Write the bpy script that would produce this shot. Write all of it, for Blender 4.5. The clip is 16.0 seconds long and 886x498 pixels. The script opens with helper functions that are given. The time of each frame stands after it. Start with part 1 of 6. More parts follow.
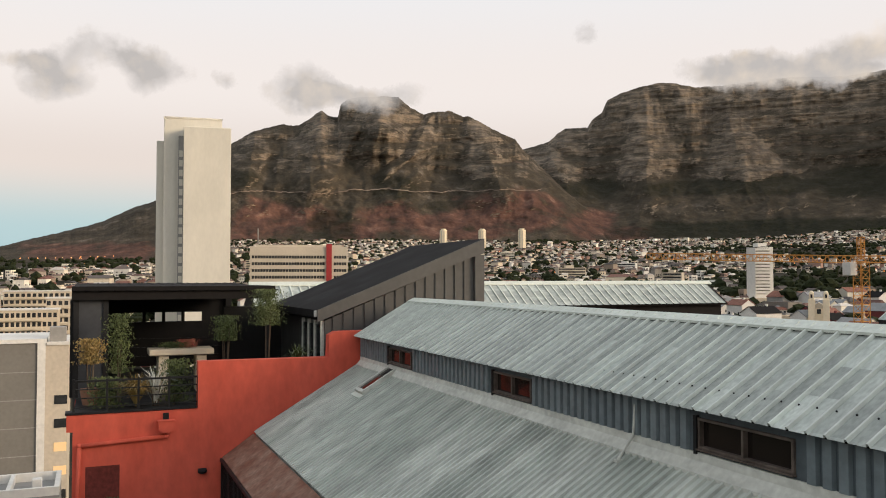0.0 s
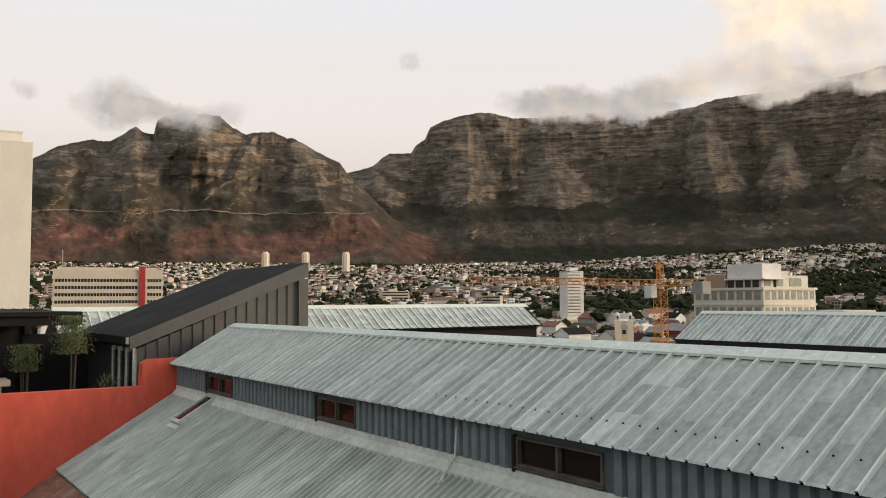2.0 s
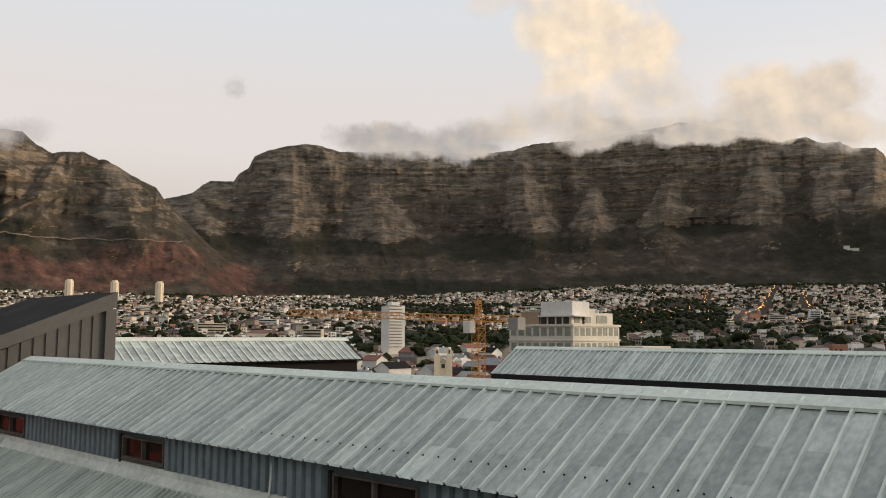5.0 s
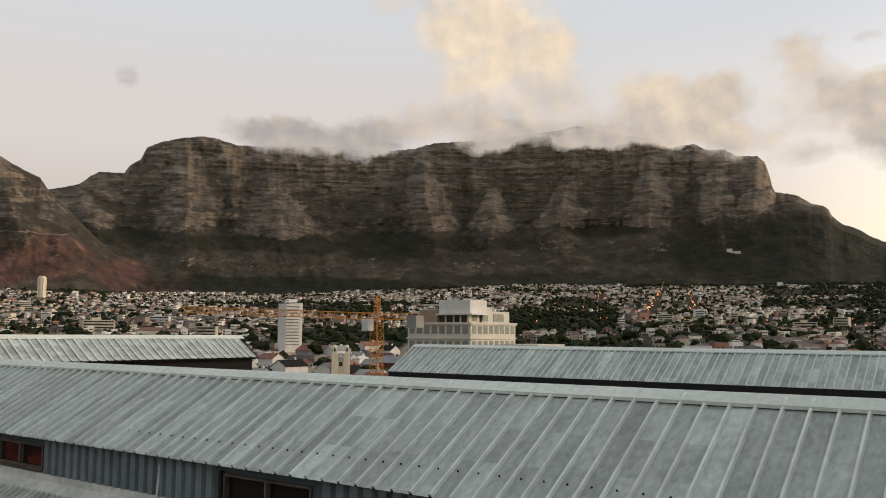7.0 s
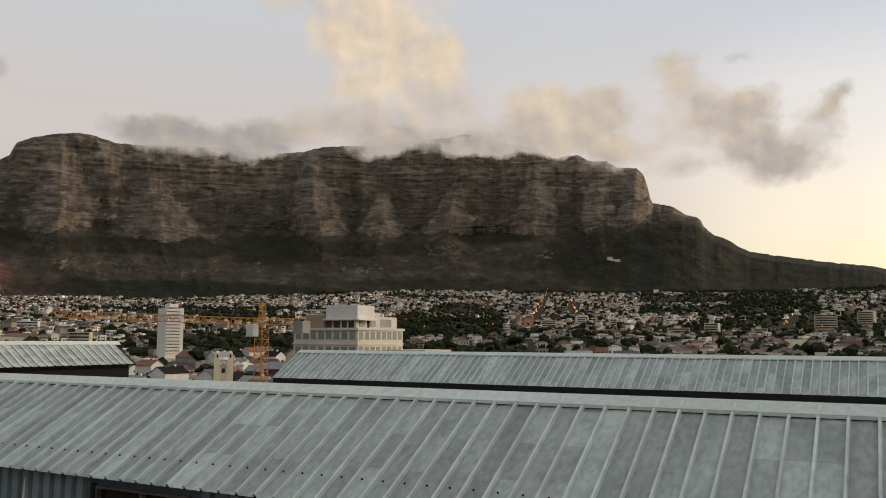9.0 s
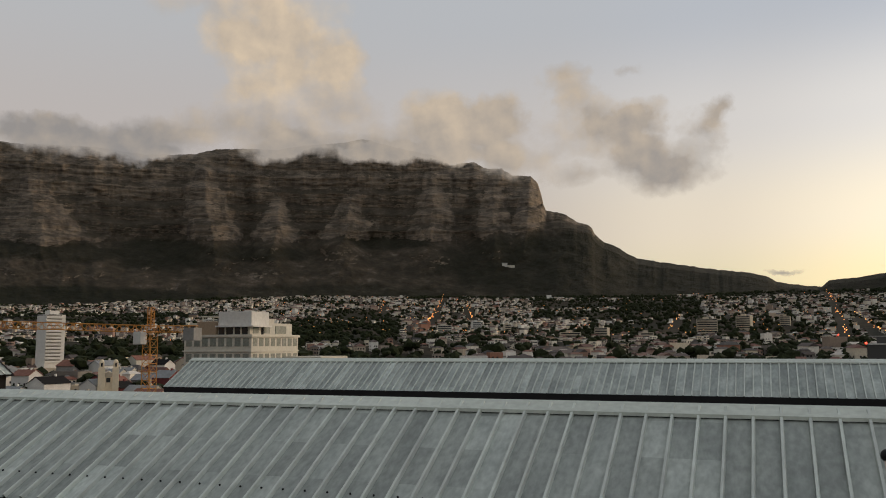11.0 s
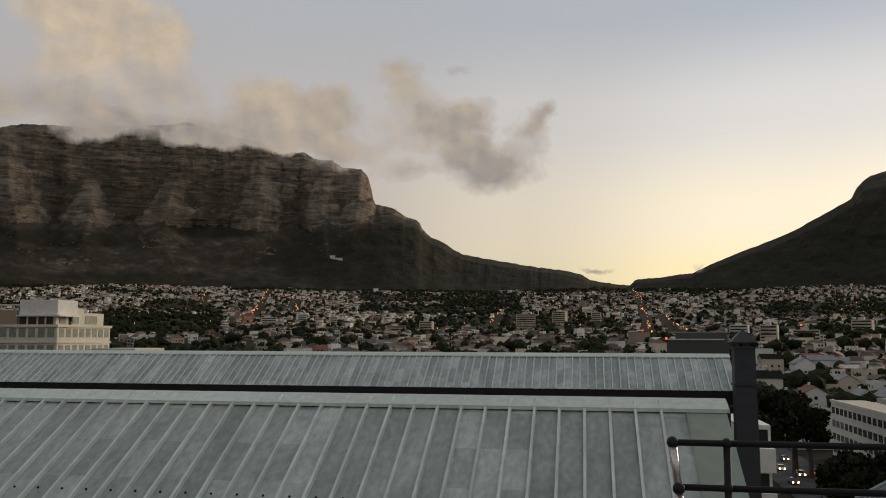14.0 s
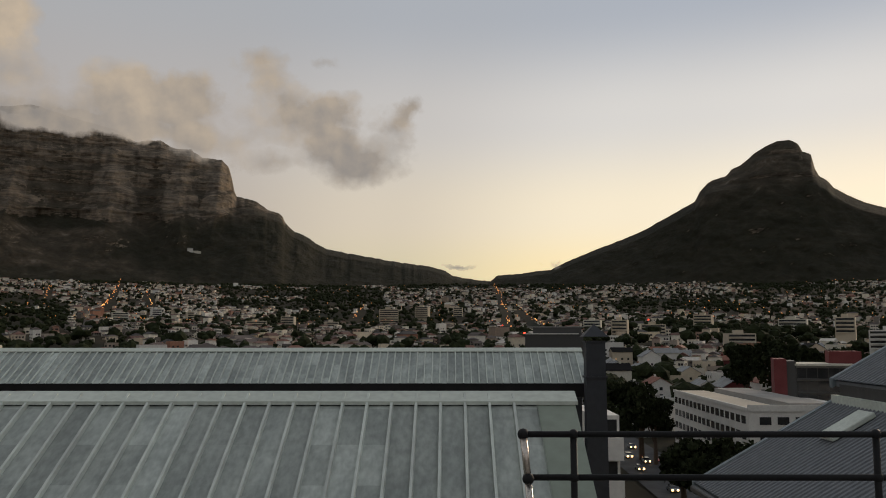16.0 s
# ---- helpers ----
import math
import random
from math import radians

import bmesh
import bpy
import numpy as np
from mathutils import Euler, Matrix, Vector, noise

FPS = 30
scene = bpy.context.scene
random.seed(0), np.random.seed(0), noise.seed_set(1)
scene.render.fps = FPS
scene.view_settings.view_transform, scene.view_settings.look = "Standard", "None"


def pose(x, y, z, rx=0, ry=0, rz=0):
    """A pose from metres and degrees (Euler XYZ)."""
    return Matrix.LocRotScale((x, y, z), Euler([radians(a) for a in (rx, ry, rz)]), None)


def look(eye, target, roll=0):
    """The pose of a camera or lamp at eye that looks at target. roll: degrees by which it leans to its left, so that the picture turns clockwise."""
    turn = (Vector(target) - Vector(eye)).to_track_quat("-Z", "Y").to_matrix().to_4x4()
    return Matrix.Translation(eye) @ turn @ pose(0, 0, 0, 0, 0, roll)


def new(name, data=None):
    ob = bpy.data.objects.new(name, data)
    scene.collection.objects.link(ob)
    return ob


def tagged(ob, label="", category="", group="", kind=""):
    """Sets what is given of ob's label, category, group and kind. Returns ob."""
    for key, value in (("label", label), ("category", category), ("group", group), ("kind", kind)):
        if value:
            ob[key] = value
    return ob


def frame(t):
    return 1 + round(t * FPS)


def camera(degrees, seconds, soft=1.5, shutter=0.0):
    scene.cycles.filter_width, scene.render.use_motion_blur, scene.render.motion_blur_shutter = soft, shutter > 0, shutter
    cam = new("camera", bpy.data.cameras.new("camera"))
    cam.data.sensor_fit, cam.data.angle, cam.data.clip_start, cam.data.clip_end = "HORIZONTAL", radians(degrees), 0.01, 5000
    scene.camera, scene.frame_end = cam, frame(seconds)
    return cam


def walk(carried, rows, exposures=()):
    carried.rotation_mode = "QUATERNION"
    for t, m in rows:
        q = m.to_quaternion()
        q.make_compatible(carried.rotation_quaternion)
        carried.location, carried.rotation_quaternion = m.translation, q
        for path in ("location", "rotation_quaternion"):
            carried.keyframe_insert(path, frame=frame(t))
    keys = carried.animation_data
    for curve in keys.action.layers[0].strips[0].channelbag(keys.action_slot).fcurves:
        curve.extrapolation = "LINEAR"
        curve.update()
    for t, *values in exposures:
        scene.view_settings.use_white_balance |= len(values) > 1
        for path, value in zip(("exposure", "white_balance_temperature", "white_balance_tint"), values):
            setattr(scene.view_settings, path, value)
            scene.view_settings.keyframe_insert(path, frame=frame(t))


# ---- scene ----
cam = camera(55.65, 16.0, soft=1.0)
E = 34.0  # height of the eye above the street
# seconds, x, y, height over E, bearing (clockwise from +y), pitch, lean to the left
ROWS = [
    (0.0, -0.000, 0.000, 0.000, -67.23, 2.03, -0.08),
    (0.5, 0.017, -0.000, 0.003, -64.30, 1.93, -0.20),
    (1.0, 0.036, -0.012, 0.007, -60.52, 2.33, -0.37),
    (1.5, 0.032, -0.025, 0.014, -57.40, 2.93, -0.34),
    (2.0, 0.030, -0.034, 0.013, -55.24, 3.59, -0.35),
    (2.5, 0.028, -0.041, 0.015, -53.17, 4.24, -0.18),
    (3.0, 0.031, -0.044, 0.017, -51.40, 4.73, 0.01),
    (3.5, 0.047, -0.045, 0.020, -49.37, 5.12, -0.03),
    (4.0, 0.060, -0.051, 0.023, -47.01, 5.41, 0.06),
    (6.5, 0.087, -0.058, 0.023, -38.28, 5.97, 0.26),
    (7.0, 0.092, -0.051, 0.022, -36.31, 5.76, 0.32),
    (7.5, 0.096, -0.054, 0.020, -34.38, 5.52, 0.42),
    (8.0, 0.104, -0.058, 0.023, -32.79, 5.59, 0.30),
    (8.5, 0.115, -0.065, 0.022, -30.98, 5.86, 0.15),
    (9.0, 0.126, -0.074, 0.022, -28.67, 6.17, 0.24),
    (9.5, 0.142, -0.088, 0.024, -26.38, 6.36, 0.23),
    (12.0, 0.156, -0.255, 0.036, -18.74, 6.16, -0.06),
    (12.5, 0.166, -0.251, 0.037, -16.93, 5.87, 0.30),
    (13.0, 0.174, -0.242, 0.039, -14.72, 5.96, 0.33),
    (13.5, 0.186, -0.236, 0.041, -12.25, 6.08, 0.15),
    (14.0, 0.198, -0.250, 0.042, -9.84, 6.07, 0.16),
    (14.5, 0.213, -0.244, 0.044, -7.39, 5.98, 0.07),
    (15.0, 0.229, -0.246, 0.044, -5.02, 5.80, -0.12),
    (15.5, 0.234, -0.242, 0.044, -2.61, 5.72, 0.02),
    (16.0, 0.239, -0.247, 0.046, -0.53, 5.75, -0.05),
]
STOPS = [(0.0, 0.40), (0.5, 0.35), (1.0, 0.34), (2.0, 0.36), (4.0, 0.27), (7.0, 0.06), (9.0, -0.11), (9.5, -0.26), (12.0, -0.48), (12.5, -0.46), (13.5, -0.62), (14.0, -0.57), (15.0, -0.52), (16.0, -0.68)]
walk(cam, [(t, pose(x, y, E + z, 0, 0, -bearing) @ pose(0, 0, 0, 90 + pitch) @ pose(0, 0, 0, 0, 0, lean)) for t, x, y, z, bearing, pitch, lean in ROWS], STOPS)

# ---- light: dusk sky with the glow of a sun just gone behind the hill ----
GLOW = 42.0  # bearing of the sunset


def bearing_dir(b, el=0.0):
    b, el = radians(b), radians(el)
    return Vector((math.sin(b) * math.cos(el), math.cos(b) * math.cos(el), math.sin(el)))


def polar(b, r, z=0.0):
    """A place at bearing b and distance r from the first eye, z metres over the eye."""
    return Vector((r * math.sin(radians(b)), r * math.cos(radians(b)), E + z))


world = bpy.data.worlds.new("dusk_sky")
scene.world = world
world.use_nodes = True
wn, wl = world.node_tree.nodes, world.node_tree.links
wn.clear()


def wnode(kind, **sets):
    n = wn.new(kind)
    for k, v in sets.items():
        n.inputs[k].default_value = v
    return n


def wramp(stops, mode="EASE"):
    n = wn.new("ShaderNodeValToRGB")
    n.color_ramp.interpolation = mode
    el = n.color_ramp.elements
    while len(el) < len(stops):
        el.new(0.5)
    for e, (at, c) in zip(el, stops):
        e.position, e.color = at, (*c, 1)
    return n


coord = wn.new("ShaderNodeTexCoord")
sep = wn.new("ShaderNodeSeparateXYZ")
wl.new(coord.outputs["Generated"], sep.inputs[0])
dot = wn.new("ShaderNodeVectorMath")
dot.operation = "DOT_PRODUCT"
dot.inputs[1].default_value = bearing_dir(GLOW, 0)
wl.new(coord.outputs["Generated"], dot.inputs[0])
# away from the glow: blue at the horizon, then a pink belt, pale grey above
away = wramp([(0.0, (0.22, 0.36, 0.41)), (0.05, (0.31, 0.43, 0.46)), (0.13, (0.54, 0.475, 0.445)), (0.22, (0.605, 0.553, 0.53)), (0.40, (0.57, 0.585, 0.61)), (1.0, (0.46, 0.49, 0.53))])
toward = wramp([(0.0, (1.55, 1.16, 0.56)), (0.06, (1.53, 1.23, 0.68)), (0.14, (1.40, 1.23, 0.93)), (0.25, (1.02, 0.99, 0.95)), (0.37, (0.59, 0.64, 0.73)), (1.0, (0.46, 0.50, 0.56))])
wl.new(sep.outputs["Z"], away.inputs[0])
wl.new(sep.outputs["Z"], toward.inputs[0])
facing = wramp([(0.0, (0, 0, 0)), (0.22, (0.0, 0.0, 0.0)), (0.50, (0.15, 0.15, 0.15)), (0.68, (0.48, 0.48, 0.48)), (0.85, (0.9, 0.9, 0.9)), (1.0, (1.15, 1.15, 1.15))])
wl.new(dot.outputs["Value"], facing.inputs[0])
blend = wn.new("ShaderNodeMix")
blend.data_type = "RGBA"
wl.new(facing.outputs[0], blend.inputs["Factor"])
wl.new(away.outputs[0], blend.inputs["A"])
wl.new(toward.outputs[0], blend.inputs["B"])
sky = wn.new("ShaderNodeTexSky")
sky.sky_type = "NISHITA"
sky.sun_disc = False
sky.sun_elevation = radians(1.5)
sky.sun_rotation = radians(GLOW)
bg_sky = wnode("ShaderNodeBackground", Strength=0.02)
wl.new(sky.outputs[0], bg_sky.inputs["Color"])
# the sky opposite the glow lies in the earth's shadow
dusk = wn.new("ShaderNodeMapRange")
for i, v in enumerate((-1.0, -0.74, 0.42, 1.0)):
    dusk.inputs[i + 1].default_value = v
wl.new(dot.outputs["Value"], dusk.inputs[0])
bg = wnode("ShaderNodeBackground")
strength = wn.new("ShaderNodeMath")
strength.operation = "MULTIPLY"
strength.inputs[1].default_value = 1.1
wl.new(dusk.outputs[0], strength.inputs[0])
wl.new(strength.outputs[0], bg.inputs["Strength"])
wl.new(blend.outputs["Result"], bg.inputs["Color"])
both = wn.new("ShaderNodeAddShader")
wl.new(bg.outputs[0], both.inputs[0])
wl.new(bg_sky.outputs[0], both.inputs[1])
wl.new(both.outputs[0], wn.new("ShaderNodeOutputWorld").inputs[0])

sun = new("sun", bpy.data.lights.new("sun", "SUN"))
sun.data.energy, sun.data.angle, sun.data.color = 2.5, radians(25), (1.0, 0.78, 0.56)
sun.matrix_world = look(bearing_dir(GLOW, 14) * 100, (0, 0, 0))

# ---- materials ----


def material(name, colour, rough=0.7, metal=0.0, second=None, scale=1.0, amount=0.5, fine=12.0, fine_amount=0.25, bump=0.02, stretch=(1, 1, 1), random=0.0, island=None, spec=0.4, edge=0.15, cells=None):
    """A surface with patches (colour to second at scale per metre), fine grain, bump, and a shift per object or per island."""
    m = bpy.data.materials.new(name)
    m.use_nodes = True
    n, l = m.node_tree.nodes, m.node_tree.links
    b = n["Principled BSDF"]
    b.inputs["Roughness"].default_value, b.inputs["Metallic"].default_value = rough, metal
    b.inputs["Specular IOR Level"].default_value = spec
    geo = n.new("ShaderNodeNewGeometry")
    mp = n.new("ShaderNodeMapping")
    mp.inputs["Scale"].default_value = stretch
    l.new(geo.outputs["Position"], mp.inputs[0])

    def tex(s, detail):
        t = n.new("ShaderNodeTexNoise")
        t.inputs["Scale"].default_value, t.inputs["Detail"].default_value = s, detail
        l.new(mp.outputs[0], t.inputs["Vector"])
        return t

    def mix(f, a, c, mode="MIX"):
        k = n.new("ShaderNodeMix")
        k.data_type, k.blend_type = "RGBA", mode
        for s, v in (("Factor", f), ("A", a), ("B", c)):
            if hasattr(v, "is_output"):
                l.new(v, k.inputs[s])
            else:
                k.inputs[s].default_value = v if s == "Factor" else (*v, 1)
        return k.outputs["Result"]

    def remap(v, lo, hi, to_lo, to_hi):
        k = n.new("ShaderNodeMapRange")
        for i, x in enumerate((lo, hi, to_lo, to_hi)):
            k.inputs[i + 1].default_value = x
        l.new(v, k.inputs[0])
        return k.outputs[0]

    big, small = tex(scale, 6), tex(fine, 4)
    base = colour
    if island:
        r = n.new("ShaderNodeValToRGB")
        r.color_ramp.interpolation = "CONSTANT"
        while len(r.color_ramp.elements) < len(island):
            r.color_ramp.elements.new(0.5)
        for i, (e, c) in enumerate(zip(r.color_ramp.elements, island)):
            e.position, e.color = i / len(island), (*c, 1)
        l.new(geo.outputs["Random Per Island"], r.inputs[0])
        base = r.outputs[0]
    c = mix(remap(big.outputs["Fac"], 0.5 - edge, 0.5 + edge, 0, amount), base, second or tuple(v * 0.6 for v in colour))
    g = n.new("ShaderNodeCombineColor")
    v = remap(small.outputs["Fac"], 0.3, 0.7, 1 - fine_amount, 1 + fine_amount)
    for s in g.inputs:
        l.new(v, s)
    c = mix(1.0, c, g.outputs[0], "MULTIPLY")
    if cells:
        # worn patches as wide as a pan: pan width, patch length, strength, first pan's x
        cm = n.new("ShaderNodeMapping")
        cm.inputs["Scale"].default_value = (1 / cells[0], 1 / cells[1], 0.0)
        cm.inputs["Location"].default_value = (-cells[3] / cells[0], 0.37, 0.0)
        l.new(geo.outputs["Position"], cm.inputs[0])

        def snapped(vec, size):
            k = n.new("ShaderNodeVectorMath")
            k.operation = "MULTIPLY"
            l.new(vec, k.inputs[0])
            k.inputs[1].default_value = size
            fl = n.new("ShaderNodeVectorMath")
            fl.operation = "FLOOR"
            l.new(k.outputs[0], fl.inputs[0])
            wn_node = n.new("ShaderNodeTexWhiteNoise")
            l.new(fl.outputs[0], wn_node.inputs["Vector"])
            return wn_node.outputs["Value"]
        # every pan has its own tone and its own patches along the slope
        tone, spots_v = snapped(cm.outputs[0], (1, 0, 0)), snapped(cm.outputs[0], (1, 1, 0))
        both_v = n.new("ShaderNodeMath")
        both_v.operation = "MULTIPLY"
        l.new(tone, both_v.inputs[0])
        l.new(spots_v, both_v.inputs[1])
        g3 = n.new("ShaderNodeCombineColor")
        v3 = remap(both_v.outputs[0], 0, 0.8, 1 - cells[2] * 0.6, 1 + cells[2] * 1.6)
        for s in g3.inputs:
            l.new(v3, s)
        c = mix(1.0, c, g3.outputs[0], "MULTIPLY")
    if random:
        info = n.new("ShaderNodeObjectInfo")
        g2 = n.new("ShaderNodeCombineColor")
        v2 = remap(info.outputs["Random"], 0, 1, 1 - random, 1 + random)
        for s in g2.inputs:
            l.new(v2, s)
        c = mix(1.0, c, g2.outputs[0], "MULTIPLY")
    l.new(c, b.inputs["Base Color"])
    l.new(remap(big.outputs["Fac"], 0.3, 0.7, rough - 0.1, min(rough + 0.1, 1)), b.inputs["Roughness"])
    if bump:
        k = n.new("ShaderNodeBump")
        k.inputs["Strength"].default_value, k.inputs["Distance"].default_value = 0.5, bump
        l.new(small.outputs["Fac"], k.inputs["Height"])
        l.new(k.outputs[0], b.inputs["Normal"])
    return m


def glowing(name, colour, strength):
    m = bpy.data.materials.new(name)
    m.use_nodes = True
    b = m.node_tree.nodes["Principled BSDF"]
    b.inputs["Base Color"].default_value = (*colour, 1)
    b.inputs["Emission Color"].default_value = (*colour, 1)
    b.inputs["Emission Strength"].default_value = strength
    return m


GALV = material("weathered_galvanised_sheet", (0.315, 0.340, 0.315), 0.65, 0.08, (0.45, 0.48, 0.44), 3.0, 0.7, 22.0, 0.16, 0.004, (1, 0.5, 0.5), 0.08, spec=0.18, edge=0.12, cells=(0.2092, 0.42, 0.2, -18.889))
GALV_FAR = material("galvanised_sheet_farther_roofs", (0.31, 0.34, 0.315), 0.5, 0.3, (0.47, 0.505, 0.465), 2.6, 0.75, 14.0, 0.16, 0.004, (1, 0.5, 0.5), 0.10, edge=0.08, cells=(0.195, 0.5, 0.16, -17.20))
# paler copy of the roof sheet: light caught by the rib crowns is painted in
RIB = material("lit_rib_crown", (0.63, 0.675, 0.61), 0.6, 0.1, (0.48, 0.50, 0.47), 3.0, 0.7, 20.0, 0.12, 0.003, (1, 0.3, 0.3), 0.05)
GALV_OLD = material("dull_corrugated_sheet", (0.355, 0.39, 0.345), 0.6, 0.25, (0.57, 0.59, 0.54), 1.8, 0.8, 7.0, 0.2, 0.004, (1, 0.3, 0.3), 0.10)
CAP = material("pale_ridge_flashing", (0.60, 0.64, 0.57), 0.65, 0.0, (0.50, 0.535, 0.475), 0.8, 0.7, 14.0, 0.1, 0.003)
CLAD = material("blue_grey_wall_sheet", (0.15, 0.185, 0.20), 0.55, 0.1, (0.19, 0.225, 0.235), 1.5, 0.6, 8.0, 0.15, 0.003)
# darker copy of the wall sheet: recess shade between the ribs is painted in
CLAD_PAN = material("shaded_wall_sheet_pan", (0.075, 0.095, 0.105), 0.65, 0.0, (0.10, 0.12, 0.13), 1.5, 0.6, 8.0, 0.15, 0.003)
APRON = material("weathered_apron_flashing", (0.60, 0.61, 0.55), 0.75, 0.0, (0.42, 0.43, 0.39), 1.5, 0.6, 10.0, 0.15, 0.003)
PANEL = material("grey_green_flat_sheet", (0.25, 0.285, 0.23), 0.6, 0.0, (0.25, 0.29, 0.235), 1.0, 0.5, 9.0, 0.08, 0.002)
TIMBER = material("weathered_window_timber", (0.06, 0.045, 0.036), 0.7, 0.0, (0.15, 0.12, 0.10), 6.0, 0.7, 30.0, 0.2, 0.003)
RED = material("red_painted_plaster", (0.64, 0.108, 0.064), 0.8, 0.0, (0.53, 0.085, 0.05), 0.9, 0.8, 6.0, 0.10, 0.006, (1, 1, 0.5))
CHARCOAL = material("charcoal_standing_seam", (0.062, 0.061, 0.058), 0.6, 0.0, (0.08, 0.077, 0.073), 1.2, 0.5, 8.0, 0.1, 0.002)
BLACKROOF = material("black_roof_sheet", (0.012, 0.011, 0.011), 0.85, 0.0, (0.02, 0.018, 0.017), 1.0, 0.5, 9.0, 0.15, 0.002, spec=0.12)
BLACK = material("black_painted_metal", (0.010, 0.010, 0.011), 0.55, 0.0, (0.02, 0.02, 0.02), 3.0, 0.5, 30.0, 0.15, 0.001, spec=0.2)
STEEL = material("bare_handrail_steel", (0.62, 0.56, 0.50), 0.3, 0.9, (0.4, 0.33, 0.28), 12.0, 0.5, 60.0, 0.2, 0.001)
RUST = material("rusty_brown_sheet", (0.17, 0.070, 0.042), 0.8, 0.1, (0.30, 0.20, 0.15), 2.6, 0.7, 12.0, 0.25, 0.004)
CONCRETE = material("pale_concrete", (0.68, 0.64, 0.55), 0.85, 0.0, (0.60, 0.57, 0.49), 0.12, 0.7, 1.2, 0.03, 0.02, (1, 1, 0.4))
GREYWALL = material("grey_rendered_wall", (0.30, 0.29, 0.27), 0.9, 0.0, (0.24, 0.23, 0.215), 0.2, 0.7, 2.0, 0.08, 0.02)
WHITE = material("white_painted_wall", (0.70, 0.68, 0.63), 0.8, 0.0, (0.58, 0.56, 0.52), 0.2, 0.6, 2.0, 0.08, 0.01)
CREAM = material("cream_rendered_wall", (0.58, 0.50, 0.38), 0.85, 0.0, (0.5, 0.42, 0.31), 0.2, 0.6, 2.0, 0.08, 0.01)
BANDS = material("beige_precast_panel", (0.54, 0.47, 0.37), 0.85, 0.0, (0.47, 0.41, 0.33), 0.15, 0.6, 2.0, 0.08, 0.01)
OFFICE = material("pale_office_render", (0.62, 0.585, 0.49), 0.8, 0.0, (0.53, 0.50, 0.43), 0.15, 0.7, 1.5, 0.08, 0.01)
DARKGLASS = material("dark_window_glass", (0.02, 0.022, 0.024), 0.12, 0.0, (0.05, 0.05, 0.05), 0.3, 0.6, 2.0, 0.2, 0.0, spec=0.6)
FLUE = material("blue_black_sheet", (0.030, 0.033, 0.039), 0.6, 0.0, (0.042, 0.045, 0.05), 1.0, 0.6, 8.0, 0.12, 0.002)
ORANGE = material("crane_orange_paint", (0.66, 0.30, 0.06), 0.6, 0.0, (0.52, 0.22, 0.05), 0.5, 0.5, 3.0, 0.15, 0.002)
ASPHALT = material("asphalt", (0.05, 0.05, 0.052), 0.85, 0.0, (0.035, 0.035, 0.036), 0.2, 0.6, 3.0, 0.15, 0.01)
LEAF = material("dark_foliage", (0.030, 0.037, 0.016), 0.95, 0.0, (0.010, 0.013, 0.006), 0.3, 0.8, 2.0, 0.4, 0.05, spec=0.08)
BARK = material("bark", (0.09, 0.065, 0.045), 0.9, 0.0, (0.05, 0.035, 0.025), 4.0, 0.6, 20.0, 0.2, 0.01)

# ---- mesh helpers ----


def link(name, bm, mat, parent=None, label="", smooth=False):
    me = bpy.data.meshes.new(name)
    bm.to_mesh(me)
    bm.free()
    for m in mat if isinstance(mat, (list, tuple)) else (mat,):
        me.materials.append(m)
    if smooth:
        for p in me.polygons:
            p.use_smooth = True
    ob = new(name, me)
    if parent:
        ob.parent = parent
    if label:
        ob["label"] = label
    return ob


part = link


def from_lists(name, verts, faces, mat, parent=None, label=""):
    me = bpy.data.meshes.new(name)
    me.from_pydata(verts, [], faces)
    me.update()
    for m in mat if isinstance(mat, (list, tuple)) else (mat,):
        me.materials.append(m)
    ob = new(name, me)
    if parent:
        ob.parent = parent
    if label:
        ob["label"] = label
    return ob


def thing(name, place=(0, 0, 0), turn=0.0, label="", category="", group="", kind=""):
    e = new(name)
    e.empty_display_size = 0.2
    e.matrix_basis = pose(*place, 0, 0, turn)
    return tagged(e, label, category, group, kind)


def box(bm, a, b, bevel=0.0):
    """An upright box from corner a to corner b."""
    a, b = Vector(a), Vector(b)
    r = bmesh.ops.create_cube(bm, size=1.0, matrix=Matrix.Translation((a + b) / 2) @ Matrix.Diagonal((*[max(abs(v), 1e-4) for v in b - a], 1)))
    if bevel:
        bmesh.ops.bevel(bm, geom=list({e for v in r["verts"] for e in v.link_edges}), offset=bevel, segments=1, affect="EDGES")


def boxes(*pairs, bevel=0.0):
    bm = bmesh.new()
    for a, b in pairs:
        box(bm, a, b, bevel)
    return bm


def tube(bm, a, b, r1, r2=None, seg=10):
    a, b = Vector(a), Vector(b)
    m = Matrix.Translation((a + b) / 2) @ (b - a).to_track_quat("Z", "Y").to_matrix().to_4x4()
    bmesh.ops.create_cone(bm, cap_ends=True, segments=seg, radius1=r1, radius2=r1 if r2 is None else r2, depth=(b - a).length, matrix=m)


def ball(bm, c, r, sub=2):
    bmesh.ops.create_icosphere(bm, subdivisions=sub, radius=r, matrix=Matrix.Translation(c))


def prism(bm, outline, axis, lo, hi):
    """An outline in the two other axes, drawn out along axis ('x' or 'y') from lo to hi."""
    def at(u, v, w):
        return (w, u, v) if axis == "x" else (u, w, v)
    f1 = [bm.verts.new(at(u, v, lo)) for u, v in outline]
    f2 = [bm.verts.new(at(u, v, hi)) for u, v in outline]
    bm.faces.new(f1)
    bm.faces.new(f2[::-1])
    for i in range(len(f1)):
        j = (i + 1) % len(f1)
        bm.faces.new((f1[j], f1[i], f2[i], f2[j]))
    bmesh.ops.recalc_face_normals(bm, faces=bm.faces)


